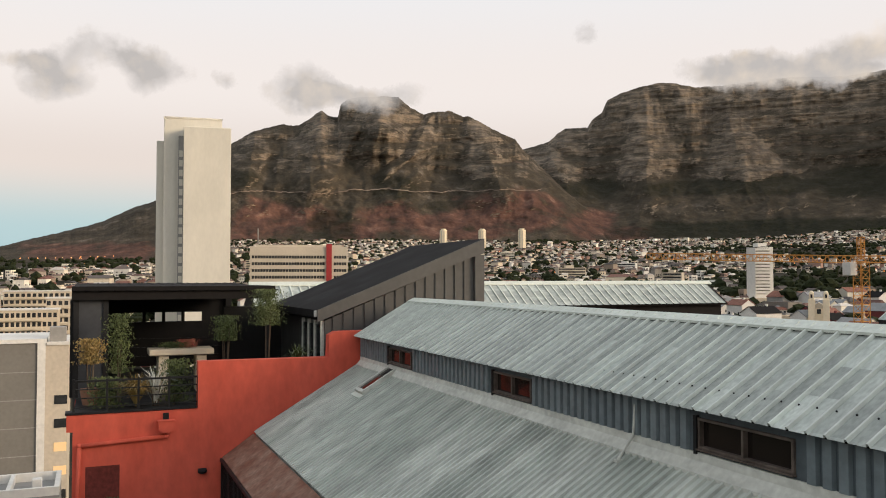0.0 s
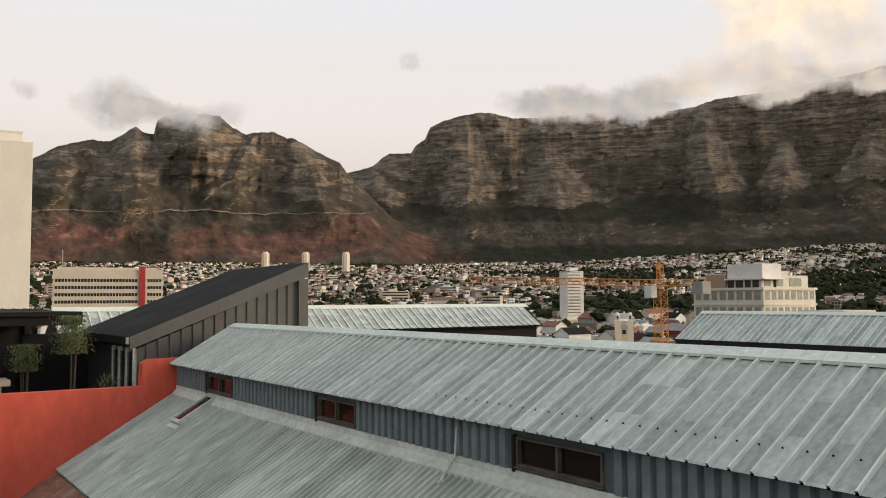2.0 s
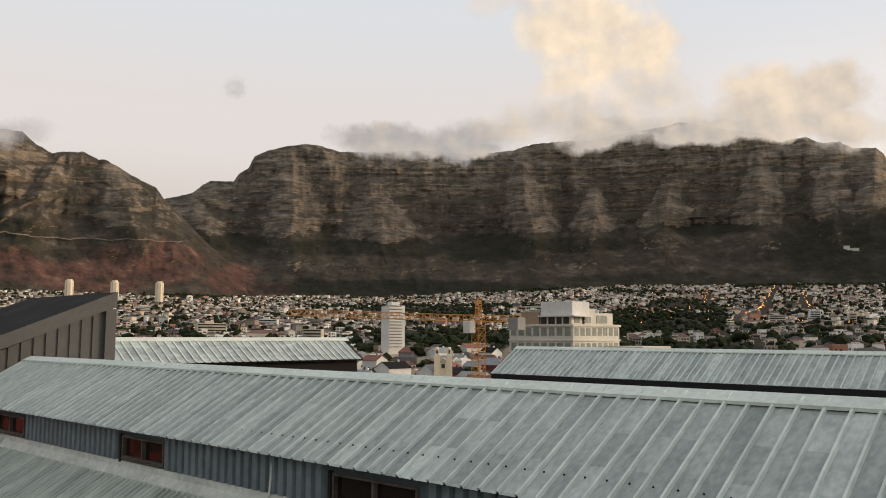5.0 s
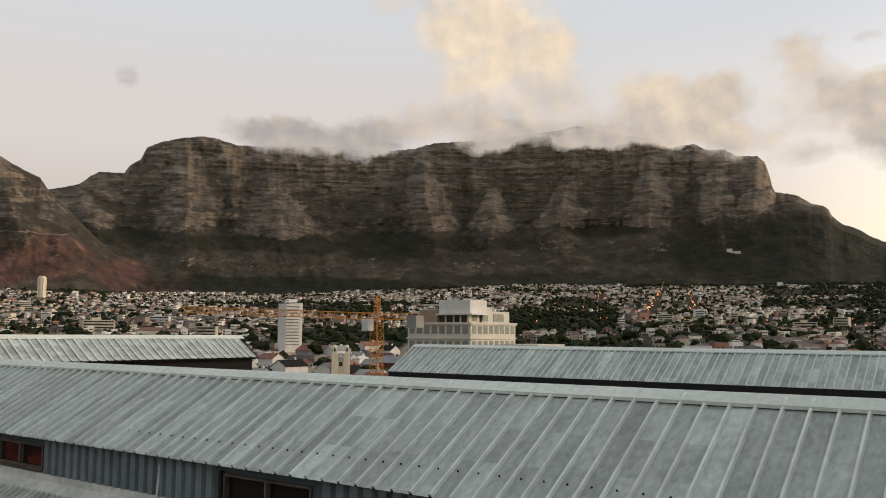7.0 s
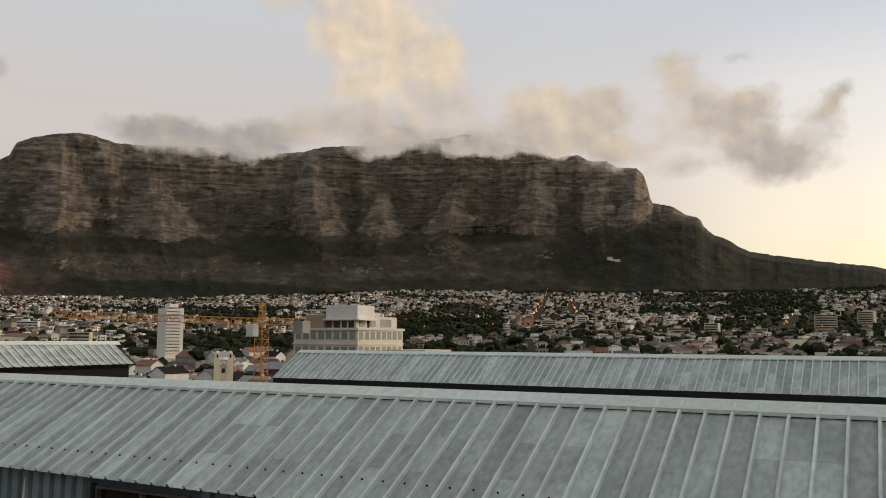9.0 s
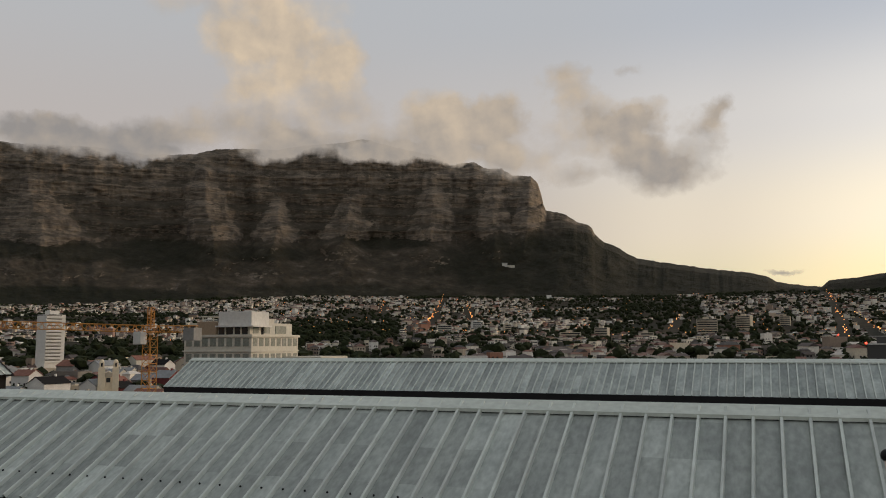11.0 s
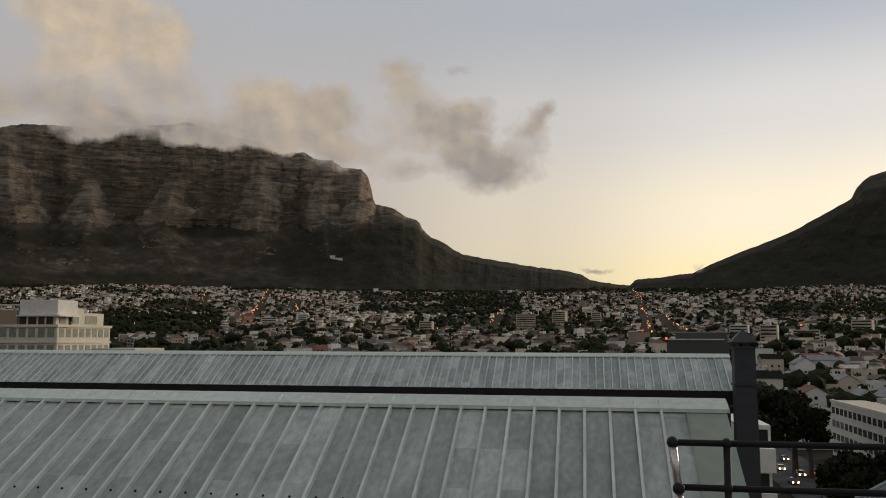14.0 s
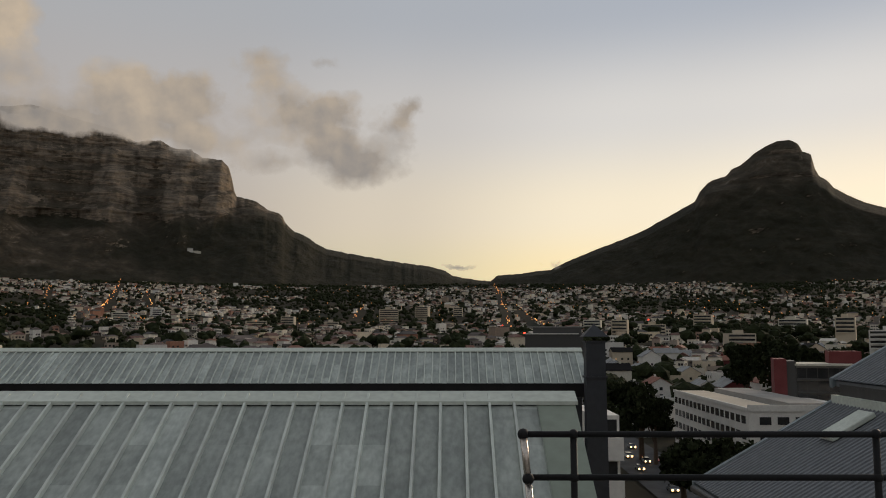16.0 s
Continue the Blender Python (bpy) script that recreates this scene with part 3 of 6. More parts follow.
mountain("mountain", [(-66.0, 5.0), (-61.77, 8.74), (-60.81, 8.99), (-60.05, 9.2), (-59.47, 9.71), (-58.9, 10.07), (-57.38, 10.1), (-57.08, 10.62), (-56.44, 11.04), (-56.06, 11.83), (-55.31, 12.2), (-54.01, 12.58), (-52.72, 12.8), (-51.75, 12.72), (-50.46, 12.38), (-49.38, 12.35), (-46.83, 12.47),
                      (-44.59, 12.56), (-41.5, 12.3), (-38.46, 12.52), (-36.9, 12.94), (-34.56, 13.09), (-32.99, 13.07), (-31.03, 13.45), (-28.48, 13.7), (-27.11, 13.98), (-26.34, 13.81), (-24.41, 13.35), (-22.12, 12.9), (-21.55, 12.59), (-20.99, 12.27), (-20.24, 12.38), (-19.42, 12.46), (-18.76, 12.06),
                      (-18.21, 11.96), (-17.48, 12.04), (-17.3, 11.81), (-16.76, 11.52), (-15.5, 11.42), (-15.05, 10.96), (-14.82, 10.21), (-14.66, 9.47), (-14.5, 9.07), (-13.8, 8.96), (-13.11, 8.74)]
         + [(-12.6, 8.39), (-12.43, 8.21), (-11.75, 8.1), (-11.42, 7.8), (-11.27, 7.4), (-10.61, 6.83), (-9.79, 6.51), (-9.15, 6.06), (-8.52, 5.71), (-6.86, 5.4), (-4.16, 4.93), (-1.46, 4.55), (-0.49, 4.32), (0.09, 3.94), (1.24, 3.7), (2.6, 3.55), (6, 2.2)],
         [(-66, 6.4), (-60, 6.4), (-53, 6.5), (-47, 6.3), (-41, 6.9), (-33, 6.9), (-24, 7.1), (-18, 7.3), (-14, 7.9), (-11, 7.4), (6, 7)], 2700, 4450, 480, "long flat-topped sandstone mountain with cliffs above scrub", seed=41,
         spurs=((-60.24, 9.09, -59.11, 6.53, 2.34), (-53.46, 12.65, -53.45, 6.54, 2.94), (-48.42, 10.68, -47.3, 6.27, 3.99), (-37.88, 12.84, -37.14, 7.05, 2.48), (-32.77, 10.06, -32.95, 6.75, 2.41), (-27.71, 10.81, -28.49, 6.98, 2.38), (-22.42, 12.95, -22.38, 7.11, 1.94), (-18.02, 12.14, -18.12, 7.31, 1.73), (-15.57, 11.49, -15.87, 8.06, 1.42)),
         gullies=((-56.17, 8.95, -56.68, 5.73, 0.91), (-51.06, 9.28, -51.29, 5.98, 0.56), (-43.39, 9.64, -41.41, 5.9, 1.52), (-39.96, 9.75, -39.9, 6.31, 0.84), (-34.73, 11.0, -34.7, 6.39, 0.55), (-30.24, 9.87, -30.23, 6.41, 0.61), (-25.0, 11.33, -25.42, 6.77, 1.07), (-19.52, 11.17, -19.77, 7.06, 0.73)),
         rubble=((-44.38, 4.32, 2.24, 0.83), (-50.89, 4.52, 5.02, 0.96), (-41.01, 4.76, 1.14, 1.91), (-39.09, 3.84, 2.3, 0.61), (-28.11, 6.02, 2.69, 1.0), (-21.65, 5.77, 1.85, 0.68), (-34.49, 4.65, 4.64, 0.85)),
         burnt=((-57.25, 3.54, 2.05, 1.14), (-54.84, 2.95, 2.2, 0.6), (-60.5, 4.3, 2.6, 1.3)),
         woods=((-46.0, 3.1, 9.0, 0.7, 0.9), (-48.0, 5.9, 6.5, 0.55, 0.7), (-40.0, 5.9, 3.2, 1.0, 0.75), (-34.0, 6.1, 4.0, 0.5, 0.6), (-25.5, 7.2, 3.4, 0.6, 0.7), (-12.0, 5.2, 9.5, 2.4, 0.75), (-57.0, 6.0, 2.2, 0.7, 0.7), (-28.0, 3.4, 9.0, 0.7, 0.6), (-2.0, 3.6, 8.0, 1.2, 0.8)))
mountain("mountain", [(-2.0, 2.3), (2.4, 3.3), (2.79, 3.6), (3.17, 3.93), (4.71, 4.03), (5.86, 4.21), (6.81, 4.28), (7.77, 4.77), (9.29, 5.39), (10.05, 5.68), (11.55, 6.22), (13.04, 6.82), (14.53, 7.63), (15.26, 8.01), (16.36, 8.59), (16.66, 9.2), (17.17, 9.73), (17.54, 9.93), (18.35, 10.13), (18.72, 10.55), (19.25, 10.76),
                      (20.14, 11.46), (20.84, 11.87), (21.53, 12.13), (22.27, 12.14), (22.76, 11.88), (23.0, 11.37), (23.49, 11.15), (23.68, 10.26), (23.92, 9.75), (24.39, 9.44), (24.69, 8.99), (25.47, 8.48), (26.38, 7.97), (27.53, 7.55), (33, 5.6), (45, 4.0), (60, 2.5)],
         [(-2, 9), (16, 8.7), (20, 9.3), (24, 9.3), (60, 8)], 2300, 3300, 240, "dark cone-shaped hill with a rocky knob on top", step=0.1, low_rows=90, high_rows=60, jag=0.035, seed=77, rocky=0.4, woods=((14.0, 4.0, 12.0, 4.0, 0.75), (24.0, 5.0, 14.0, 4.5, 0.7)))

# ---- clouds, a far sheet of sky ----
CLOUD = bpy.data.materials.new("evening_cloud")
CLOUD.use_nodes = True
# bearing, elevation, half width, half height, weight, warmth
PUFFS = [(-92.12, 12.81, 3.2, 2.0, 1.1, 0.0), (-94.0, 13.45, 2.4, 1.0, 0.8, 0.1), (-88.85, 14.15, 2.8, 1.4, 0.95, 0.05), (-86.45, 13.14, 3.0, 2.1, 1.1, 0.0), (-82.0, 13.18, 1.1, 1.0, 0.8, 0.0), (-76.4, 12.6, 3.4, 1.8, 1.15, 0.05), (-72.8, 12.3, 5.2, 1.1, 1.15, 0.05), (-57.0, 16.34, 1.3, 0.9, 0.65, 0.0),
         (-48.3, 13.28, 3.6, 1.1, 1.0, 0.1), (-46.1, 13.18, 4.6, 1.5, 1.15, 0.15), (-41.2, 13.12, 5.2, 1.7, 1.15, 0.12), (-41.5, 12.3, 3.3, 0.8, 1.0, 0.05), (-38.1, 14.5, 3.7, 1.6, 0.8, 0.5), (-35.4, 16.65, 2.6, 1.9, 0.7, 0.8), (-32.0, 18.6, 5.0, 3.6, 1.2, 1.0), (-33.6, 22.3, 6.4, 3.4, 1.05, 0.95), (-36.3, 20.0, 2.8, 2.0, 0.8, 0.9), (-28.4, 19.4, 2.2, 2.2, 0.75, 0.85), (-39.5, 22.6, 4.2, 2.2, 0.55, 0.6), (-28.3, 15.9, 3.7, 2.3, 0.8, 0.6), (-25.5, 13.1, 3.6, 1.0, 1.3, 0.3), (-32.5, 12.9, 3.2, 0.8, 1.1, 0.25), (-21.5, 13.2, 2.6, 1.0, 1.1, 0.5),
         (-33.4, 14.4, 5.3, 1.6, 1.0, 0.5), (-30.2, 13.5, 6.0, 1.1, 1.0, 0.3), (-24.4, 13.76, 4.7, 1.6, 1.05, 0.4), (-22.1, 15.7, 3.4, 1.9, 1.2, 0.75), (-18.7, 14.45, 4.6, 2.6, 1.3, 0.6), (-16.9, 12.7, 3.2, 1.5, 1.0, 0.45), (-17.9, 15.8, 2.6, 1.7, 0.9, 0.6), (-12.8, 17.6, 2.5, 1.8, 1.0, 0.6),
         (-11.6, 15.45, 3.3, 1.9, 0.95, 0.55), (-8.1, 15.2, 2.8, 1.5, 0.9, 0.55), (-9.3, 13.7, 4.2, 2.2, 1.2, 0.45), (-6.5, 11.7, 4.6, 2.2, 1.35, 0.25), (-3.8, 14.2, 2.2, 2.0, 0.85, 0.45), (-3.0, 15.3, 1.4, 1.1, 0.7, 0.4), (-12.3, 11.2, 2.6, 1.2, 0.7, 0.4), (-13.8, 13.1, 2.1, 2.3, 0.6, 0.6), (-8.9, 17.84, 1.4, 0.5, 0.45, 0.3), (0.67, 4.51, 1.7, 0.35, 0.85, 0.1), (7.2, 4.77, 1.2, 0.5, 0.6, 0.5)]


def cloud_nodes(m):
    n, l = m.node_tree.nodes, m.node_tree.links
    n.clear()
    uv = n.new("ShaderNodeUVMap")
    uv.uv_map = "sky"

    def vmath(op, a, c):
        k = n.new("ShaderNodeVectorMath")
        k.operation = op
        for i, v in enumerate((a, c)):
            if hasattr(v, "is_output"):
                l.new(v, k.inputs[i])
            else:
                k.inputs[i].default_value = v
        return k

    def fmath(op, a, c=0.0, clamp=False):
        k = n.new("ShaderNodeMath")
        k.operation, k.use_clamp = op, clamp
        for i, v in enumerate((a, c)):
            if hasattr(v, "is_output"):
                l.new(v, k.inputs[i])
            else:
                k.inputs[i].default_value = v
        return k.outputs[0]

    def tex(s, detail, rough=0.6, at=None):
        t = n.new("ShaderNodeTexNoise")
        t.inputs["Scale"].default_value, t.inputs["Detail"].default_value, t.inputs["Roughness"].default_value = s, detail, rough
        l.new(at or uv.outputs[0], t.inputs["Vector"])
        return t

    warp = vmath("SUBTRACT", tex(0.28, 6).outputs["Color"], (0.5, 0.5, 0.5)).outputs[0]
    w = vmath("ADD", uv.outputs[0], vmath("MULTIPLY", warp, (4.6, 3.0, 0)).outputs[0]).outputs[0]
    total, warm = None, None
    for b, e, rb, re_, weight, heat in PUFFS:
        d = vmath("MULTIPLY", vmath("SUBTRACT", w, (b, e, 0)).outputs[0], (1 / rb, 1 / re_, 0))
        d = vmath("LENGTH", d.outputs[0], (0, 0, 0)).outputs["Value"]
        v = fmath("MULTIPLY", fmath("SUBTRACT", 1.0, d, True), weight * 1.7)
        h = fmath("MULTIPLY", v, heat)
        total = v if total is None else fmath("ADD", total, v)
        warm = h if warm is None else fmath("ADD", warm, h)
    puff = tex(0.40, 6, 0.50).outputs["Fac"]
    a = fmath("MULTIPLY", fmath("SUBTRACT", fmath("ADD", fmath("MULTIPLY", total, 1.0), fmath("MULTIPLY", puff, 1.9)), 1.18), 0.80, True)
    a = fmath("MULTIPLY", fmath("MULTIPLY", a, fmath("MULTIPLY", total, 2.0, True), True), 0.95)
    # billows: the side towards the glow and the sky is lit, the underside grey
    lit_side = tex(0.40, 6, 0.50, vmath("ADD", uv.outputs[0], (0.5, 0.6, 0)).outputs[0]).outputs["Fac"]
    billow = fmath("MULTIPLY", fmath("SUBTRACT", puff, lit_side), 0.9)
    hot = fmath("ADD", fmath("MULTIPLY", fmath("DIVIDE", warm, fmath("MAXIMUM", total, 0.05)), fmath("ADD", fmath("MULTIPLY", puff, 0.6), 0.50)), billow, True)
    c = n.new("ShaderNodeMix")
    c.data_type = "RGBA"
    c.inputs["A"].default_value, c.inputs["B"].default_value = (0.40, 0.375, 0.36, 1), (0.93, 0.75, 0.55, 1)
    l.new(hot, c.inputs["Factor"])
    em, tr, mx, out = n.new("ShaderNodeEmission"), n.new("ShaderNodeBsdfTransparent"), n.new("ShaderNodeMixShader"), n.new("ShaderNodeOutputMaterial")
    l.new(c.outputs["Result"], em.inputs[0])
    l.new(a, mx.inputs[0])
    l.new(tr.outputs[0], mx.inputs[1])
    l.new(em.outputs[0], mx.inputs[2])
    l.new(mx.outputs[0], out.inputs[0])


cloud_nodes(CLOUD)


def cloud_sheet():
    r, bs, es = 3150.0, [-112 + 4 * i for i in range(32)], [3 + 3 * i for i in range(10)]
    verts = [(r * math.sin(radians(b)), r * math.cos(radians(b)), E + r * math.tan(radians(e))) for e in es for b in bs]
    n = len(bs)
    faces = [(j * n + i, j * n + i + 1, j * n + n + i + 1, j * n + n + i) for j in range(len(es) - 1) for i in range(n - 1)]
    ob = from_lists("backdrop_clouds", verts, faces, CLOUD)
    lay = ob.data.uv_layers.new(name="sky")
    for lp in ob.data.loops:
        k = lp.vertex_index
        lay.data[lp.index].uv = (bs[k % n], es[k // n])
    ob.visible_shadow = False
    tagged(ob, "grey and warm-lit evening clouds over the mountain", "clouds", kind="structure")


cloud_sheet()

# ---- the near building: a long ribbed roof over a clerestory wall, and a lower roof ----
X0, X1 = -18.905, 1.30          # ends of the long roof
RY, RZ = 7.20, E - 0.47        # ridge
EY, EZ = 5.69, E - 1.345       # eave
WY = 5.85                      # clerestory wall
SLOPE = (RZ - EZ) / (RY - EY)


def long_roof(name, x0, x1, ry, rz, ey, ez, label, end_panel=0.0, sheet=0.2092, rib=(0.036, 0.034), pan=GALV):
    t = thing(name, ((x0 + x1) / 2, ry, rz), 0, label, "roof")
    o = Vector((-(x0 + x1) / 2, -ry, -rz))
    slope = (rz - ez) / (ry - ey)
    length = math.hypot(rz - ez, ry - ey)
    count = round((x1 - end_panel - x0) / sheet)
    wide = (x1 - end_panel - x0) / count
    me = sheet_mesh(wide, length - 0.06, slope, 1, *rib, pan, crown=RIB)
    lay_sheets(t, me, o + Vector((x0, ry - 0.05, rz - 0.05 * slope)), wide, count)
    # ridge capping: two wings folded down over the ribs
    bm = bmesh.new()
    w, n = 0.19, 0.050
    prism(bm, [(-w, -w * slope + n - 0.03), (-w, -w * slope + n), (0, 0.016), (w, -w * slope + n), (w, -w * slope + n - 0.03), (0, -0.012)], "x", x0 - 0.03, x1 + 0.02)
    cap = part("ridge_cap", bm, CAP, t)
    cap.matrix_basis = Matrix.Translation(o + Vector((0, ry, rz)))
    # black strip put in for the shadow gap beneath the cap's edge
    bm = bmesh.new()
    prism(bm, [(-w + 0.02, -w * slope - 0.02), (-w + 0.06, -(w - 0.04) * slope - 0.02), (-w + 0.06, -w * slope + 0.036), (-w + 0.02, -w * slope + 0.026)], "x", x0 + 0.02, x1 - end_panel)
    part("closure_strip", bm, BLACK, t, "black strip for the shadow gap under the ridge cap").matrix_basis = Matrix.Translation(o + Vector((0, ry, rz)))
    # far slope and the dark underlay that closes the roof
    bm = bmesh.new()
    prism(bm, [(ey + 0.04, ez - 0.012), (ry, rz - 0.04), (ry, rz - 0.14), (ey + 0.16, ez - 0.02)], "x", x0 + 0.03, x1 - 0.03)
    # black underlay: the dark of the eave's underside is put into its colour
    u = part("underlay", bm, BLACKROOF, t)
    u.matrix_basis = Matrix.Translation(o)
    bm = bmesh.new()
    prism(bm, [(ry, rz - 0.04), (2 * ry - ey, ez - 0.02), (2 * ry - ey, ez - 0.1), (ry, rz - 0.14)], "x", x0 + 0.03, x1 - 0.03)
    u = part("far_slope", bm, GALV_OLD, t)
    u.matrix_basis = Matrix.Translation(o)
    if end_panel:
        bm = bmesh.new()
        prism(bm, [(ey - 0.01, ez), (ry, rz), (ry, rz + 0.012), (ey - 0.01, ez + 0.012)], "x", x0 + count * wide + 0.006, x1)
        u = part("end_panel", bm, PANEL, t, "grey-green flat end flashing")
        u.matrix_basis = Matrix.Translation(o)
    return t


long_roof("ribbed_roof", X0, X1, RY, RZ, EY, EZ, "long ribbed galvanised roof with pale ridge capping", 0.331)

# clerestory wall
WALL_TOP, WALL_BOT = EZ + 0.05, E - 1.95
wall_bm = bmesh.new()
WINDOWS = [(-16.84, -15.50), (-11.84, -10.64), (-7.06, -5.77)]
WIN_TOP, WIN_BOT = E - 1.44, E - 1.76
edges = [X0 + 0.05] + [v for w in WINDOWS for v in w] + [X1 - 0.1]
for a, b in zip(edges[::2], edges[1::2]):
    box(wall_bm, (a, WY, WALL_BOT), (b, WY + 0.12, WALL_TOP))
for a, b in WINDOWS:
    box(wall_bm, (a, WY, WALL_BOT), (b, WY + 0.12, WIN_BOT))
    box(wall_bm, (a, WY, WIN_TOP), (b, WY + 0.12, WALL_TOP))
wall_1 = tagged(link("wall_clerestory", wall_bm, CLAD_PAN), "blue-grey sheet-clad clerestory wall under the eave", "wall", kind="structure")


def wall_sheets():
    """Upright ribs of the cladding, each its own piece."""
    bm = bmesh.new()
    prism(bm, [(0, 0.002), (0.012, -0.042), (0.108, -0.042), (0.12, 0.002)], "y", 0, 1)
    for v in bm.verts:
        v.co = Vector((v.co.x, v.co.z, v.co.y))
    me = bpy.data.meshes.new("rib")
    bm.to_mesh(me)
    me.materials.append(CLAD)
    x = X0 + 0.08
    while x < X1 - 0.15:
        if not any(a - 0.14 < x < b + 0.02 for a, b in WINDOWS):
            ob = new("rib", me)
            ob.parent = wall_1
            ob.matrix_basis = Matrix.Translation((x, WY, E - 1.80)) @ Matrix.Diagonal((1, 1, WALL_TOP - E + 1.80, 1))
        x += 0.1715


def clerestory_window(a, b):
    w = thing("window", ((a + b) / 2, WY, WIN_BOT), 0, "low timber clerestory window with two dark panes", "window", "clerestory windows")
    h, l = WIN_TOP - WIN_BOT, b - a
    f = 0.03
    frame_ob = part("frame", boxes(((-l / 2, -0.03, 0), (l / 2, 0.08, f)), ((-l / 2, -0.03, h - f), (l / 2, 0.08, h)), ((-l / 2, -0.03, f), (-l / 2 + f, 0.08, h - f)), ((l / 2 - f, -0.03, f), (l / 2, 0.08, h - f)), ((-0.015, -0.03, f), (0.015, 0.08, h - f)), bevel=0.004), TIMBER, w)
    for s in (-1, 1):
        part("pane", boxes(((min(s * 0.015, s * (l / 2 - f)), 0.03, f), (max(s * 0.015, s * (l / 2 - f)), 0.036, h - f))), PANE, frame_ob)
    part("sill", boxes(((-l / 2 - 0.01, -0.05, -0.018), (l / 2 + 0.01, 0.02, 0.0)), bevel=0.003), TIMBER, w)
    part("jamb_trim", boxes(((-l / 2 - 0.05, -0.045, -0.06), (-l / 2 - 0.002, -0.002, h + 0.02))), BLACK, w)


PANE = material("brown_reflecting_glass", (0.022, 0.015, 0.012), 0.12, 0.0, (0.008, 0.007, 0.006), 2.2, 0.9, 6.0, 0.2, 0.0, spec=0.6)
for a, b in WINDOWS:
    clerestory_window(a, b)
wall_sheets()

# lower roof
LEY, LEZ = 3.39, E - 3.39
LRY, LRZ = 5.85, E - 1.95
low = thing("lower_roof", ((X0 + 0.3) / 2, LRY, LRZ), 0, "lower corrugated metal roof, dull grey and weathered", "roof")
lo = Vector((-(X0 + 0.3) / 2, -LRY, -LRZ))
lslope = (LRZ - LEZ) / (LRY - LEY)
me = sheet_mesh(0.76, math.hypot(LRZ - LEZ, LRY - LEY), lslope, 6, 0.030, 0.05, GALV_OLD)
lay_sheets(low, me, lo + Vector((X0 + 0.02, LRY, LRZ)), 0.76, 25)
bm = bmesh.new()
prism(bm, [(LRY, LRZ - 0.02), (LRY, LRZ - 0.12), (LEY + 0.03, LEZ - 0.12), (LEY + 0.03, LEZ - 0.02)], "x", X0 + 0.02, 0.2)
u = part("underlay", bm, GALV_OLD, low)
u.matrix_basis = Matrix.Translation(lo)
apron = bmesh.new()
prism(apron, [(WY - 0.004, E - 1.80), (WY - 0.03, E - 1.80), (WY - 0.035, E - 1.885), (5.72, E - 1.985), (5.72, E - 2.02), (WY - 0.004, E - 1.93)], "x", X0 + 0.05, 0.2)
tagged(link("trim_apron", apron, APRON), "pale apron flashing between wall and lower roof", "trim", kind="structure")

# ---- red house with roof terrace ----
XR = X0 - 0.02
red = bmesh.new()
prism(red, [(-0.30, 2.0), (-0.30, E - 3.14), (-0.42, E - 3.14), (-0.42, E - 2.75), (2.18, E - 2.79), (2.18, E - 1.79), (5.08, E - 1.80), (5.10, E - 1.30), (5.25, E - 1.22), (5.95, E - 1.21), (6.4, E - 1.21), (6.4, 2.0)], "x", XR - 0.30, XR)
tagged(link("wall_red", red, RED), "red painted plaster wall with stepped parapet", "wall", kind="structure")
tagged(link("wall_red_house", boxes(((XR - 9.5, -0.30, 2.0), (XR - 0.32, 12.0, E - 2.85))), RED), "red painted house body below the terrace", "wall", kind="structure")

# ---- charcoal shed with a rising roof ----
XS = -19.5
shed = thing("charcoal_shed", (XS, 7.0, E - 2.85), 0, "charcoal standing-seam roof room with a rising roof", "roof room")
so = Vector((-XS, -7.0, -(E - 2.85)))


def put(name, bm, mat, parent, o, label=""):
    ob = part(name, bm, mat, parent, label)
    ob.matrix_basis = Matrix.Translation(o)
    return ob


bm = bmesh.new()
prism(bm, [(5.15, E - 2.85), (5.15, E - 1.0), (9.26, E + 0.66), (9.26, E - 2.85)], "x", XS - 5.0, XS - 0.06)
put("body", bm, CHARCOAL, shed, so)
bm = bmesh.new()
prism(bm, [(4.95, E - 0.74), (9.32, E + 1.03), (9.32, E + 0.86), (4.95, E - 0.92)], "x", XS - 5.3, XS + 0.02)
put("roof", bm, BLACKROOF, shed, so, "black sheet roof")

# ---- second and third long roofs ----
long_roof("ribbed_roof", -17.222, 3.643, 22.0, E - 0.34, 20.6, E - 1.19, "second long ribbed galvanised roof behind the first", 0.0, 0.195, (0.034, 0.042), GALV_FAR)

# ---- bodies under the roofs ----
tagged(link("wall_block", boxes(((X0 + 0.1, 3.6, 0), (X1 - 0.1, 24.0, E - 3.45))), GREYWALL), "grey rendered building block below the roofs", "wall", kind="structure")

# ---- third long roof, running away from the eye ----
R3X, R3Z, R3E = -35.0, E - 0.17, -33.4
roof_3 = thing("ribbed_roof", (R3X, 18.0, R3Z), 0, "third ribbed roof running away beside the charcoal shed", "roof")
o3 = Vector((-R3X, -18.0, -R3Z))
sl3 = 1.03 / 1.6
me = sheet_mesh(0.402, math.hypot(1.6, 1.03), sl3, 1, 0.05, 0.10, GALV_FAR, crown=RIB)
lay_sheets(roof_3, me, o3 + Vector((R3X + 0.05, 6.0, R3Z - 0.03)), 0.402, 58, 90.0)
bm = bmesh.new()
prism(bm, [(R3X - 0.24, R3Z - 0.13), (R3X, R3Z + 0.06), (R3X + 0.24, R3Z - 0.09), (R3X + 0.24, R3Z - 0.13), (R3X, R3Z + 0.0)], "y", 6.0, 29.7)
put("ridge_cap", bm, CAP, roof_3, o3)
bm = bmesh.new()
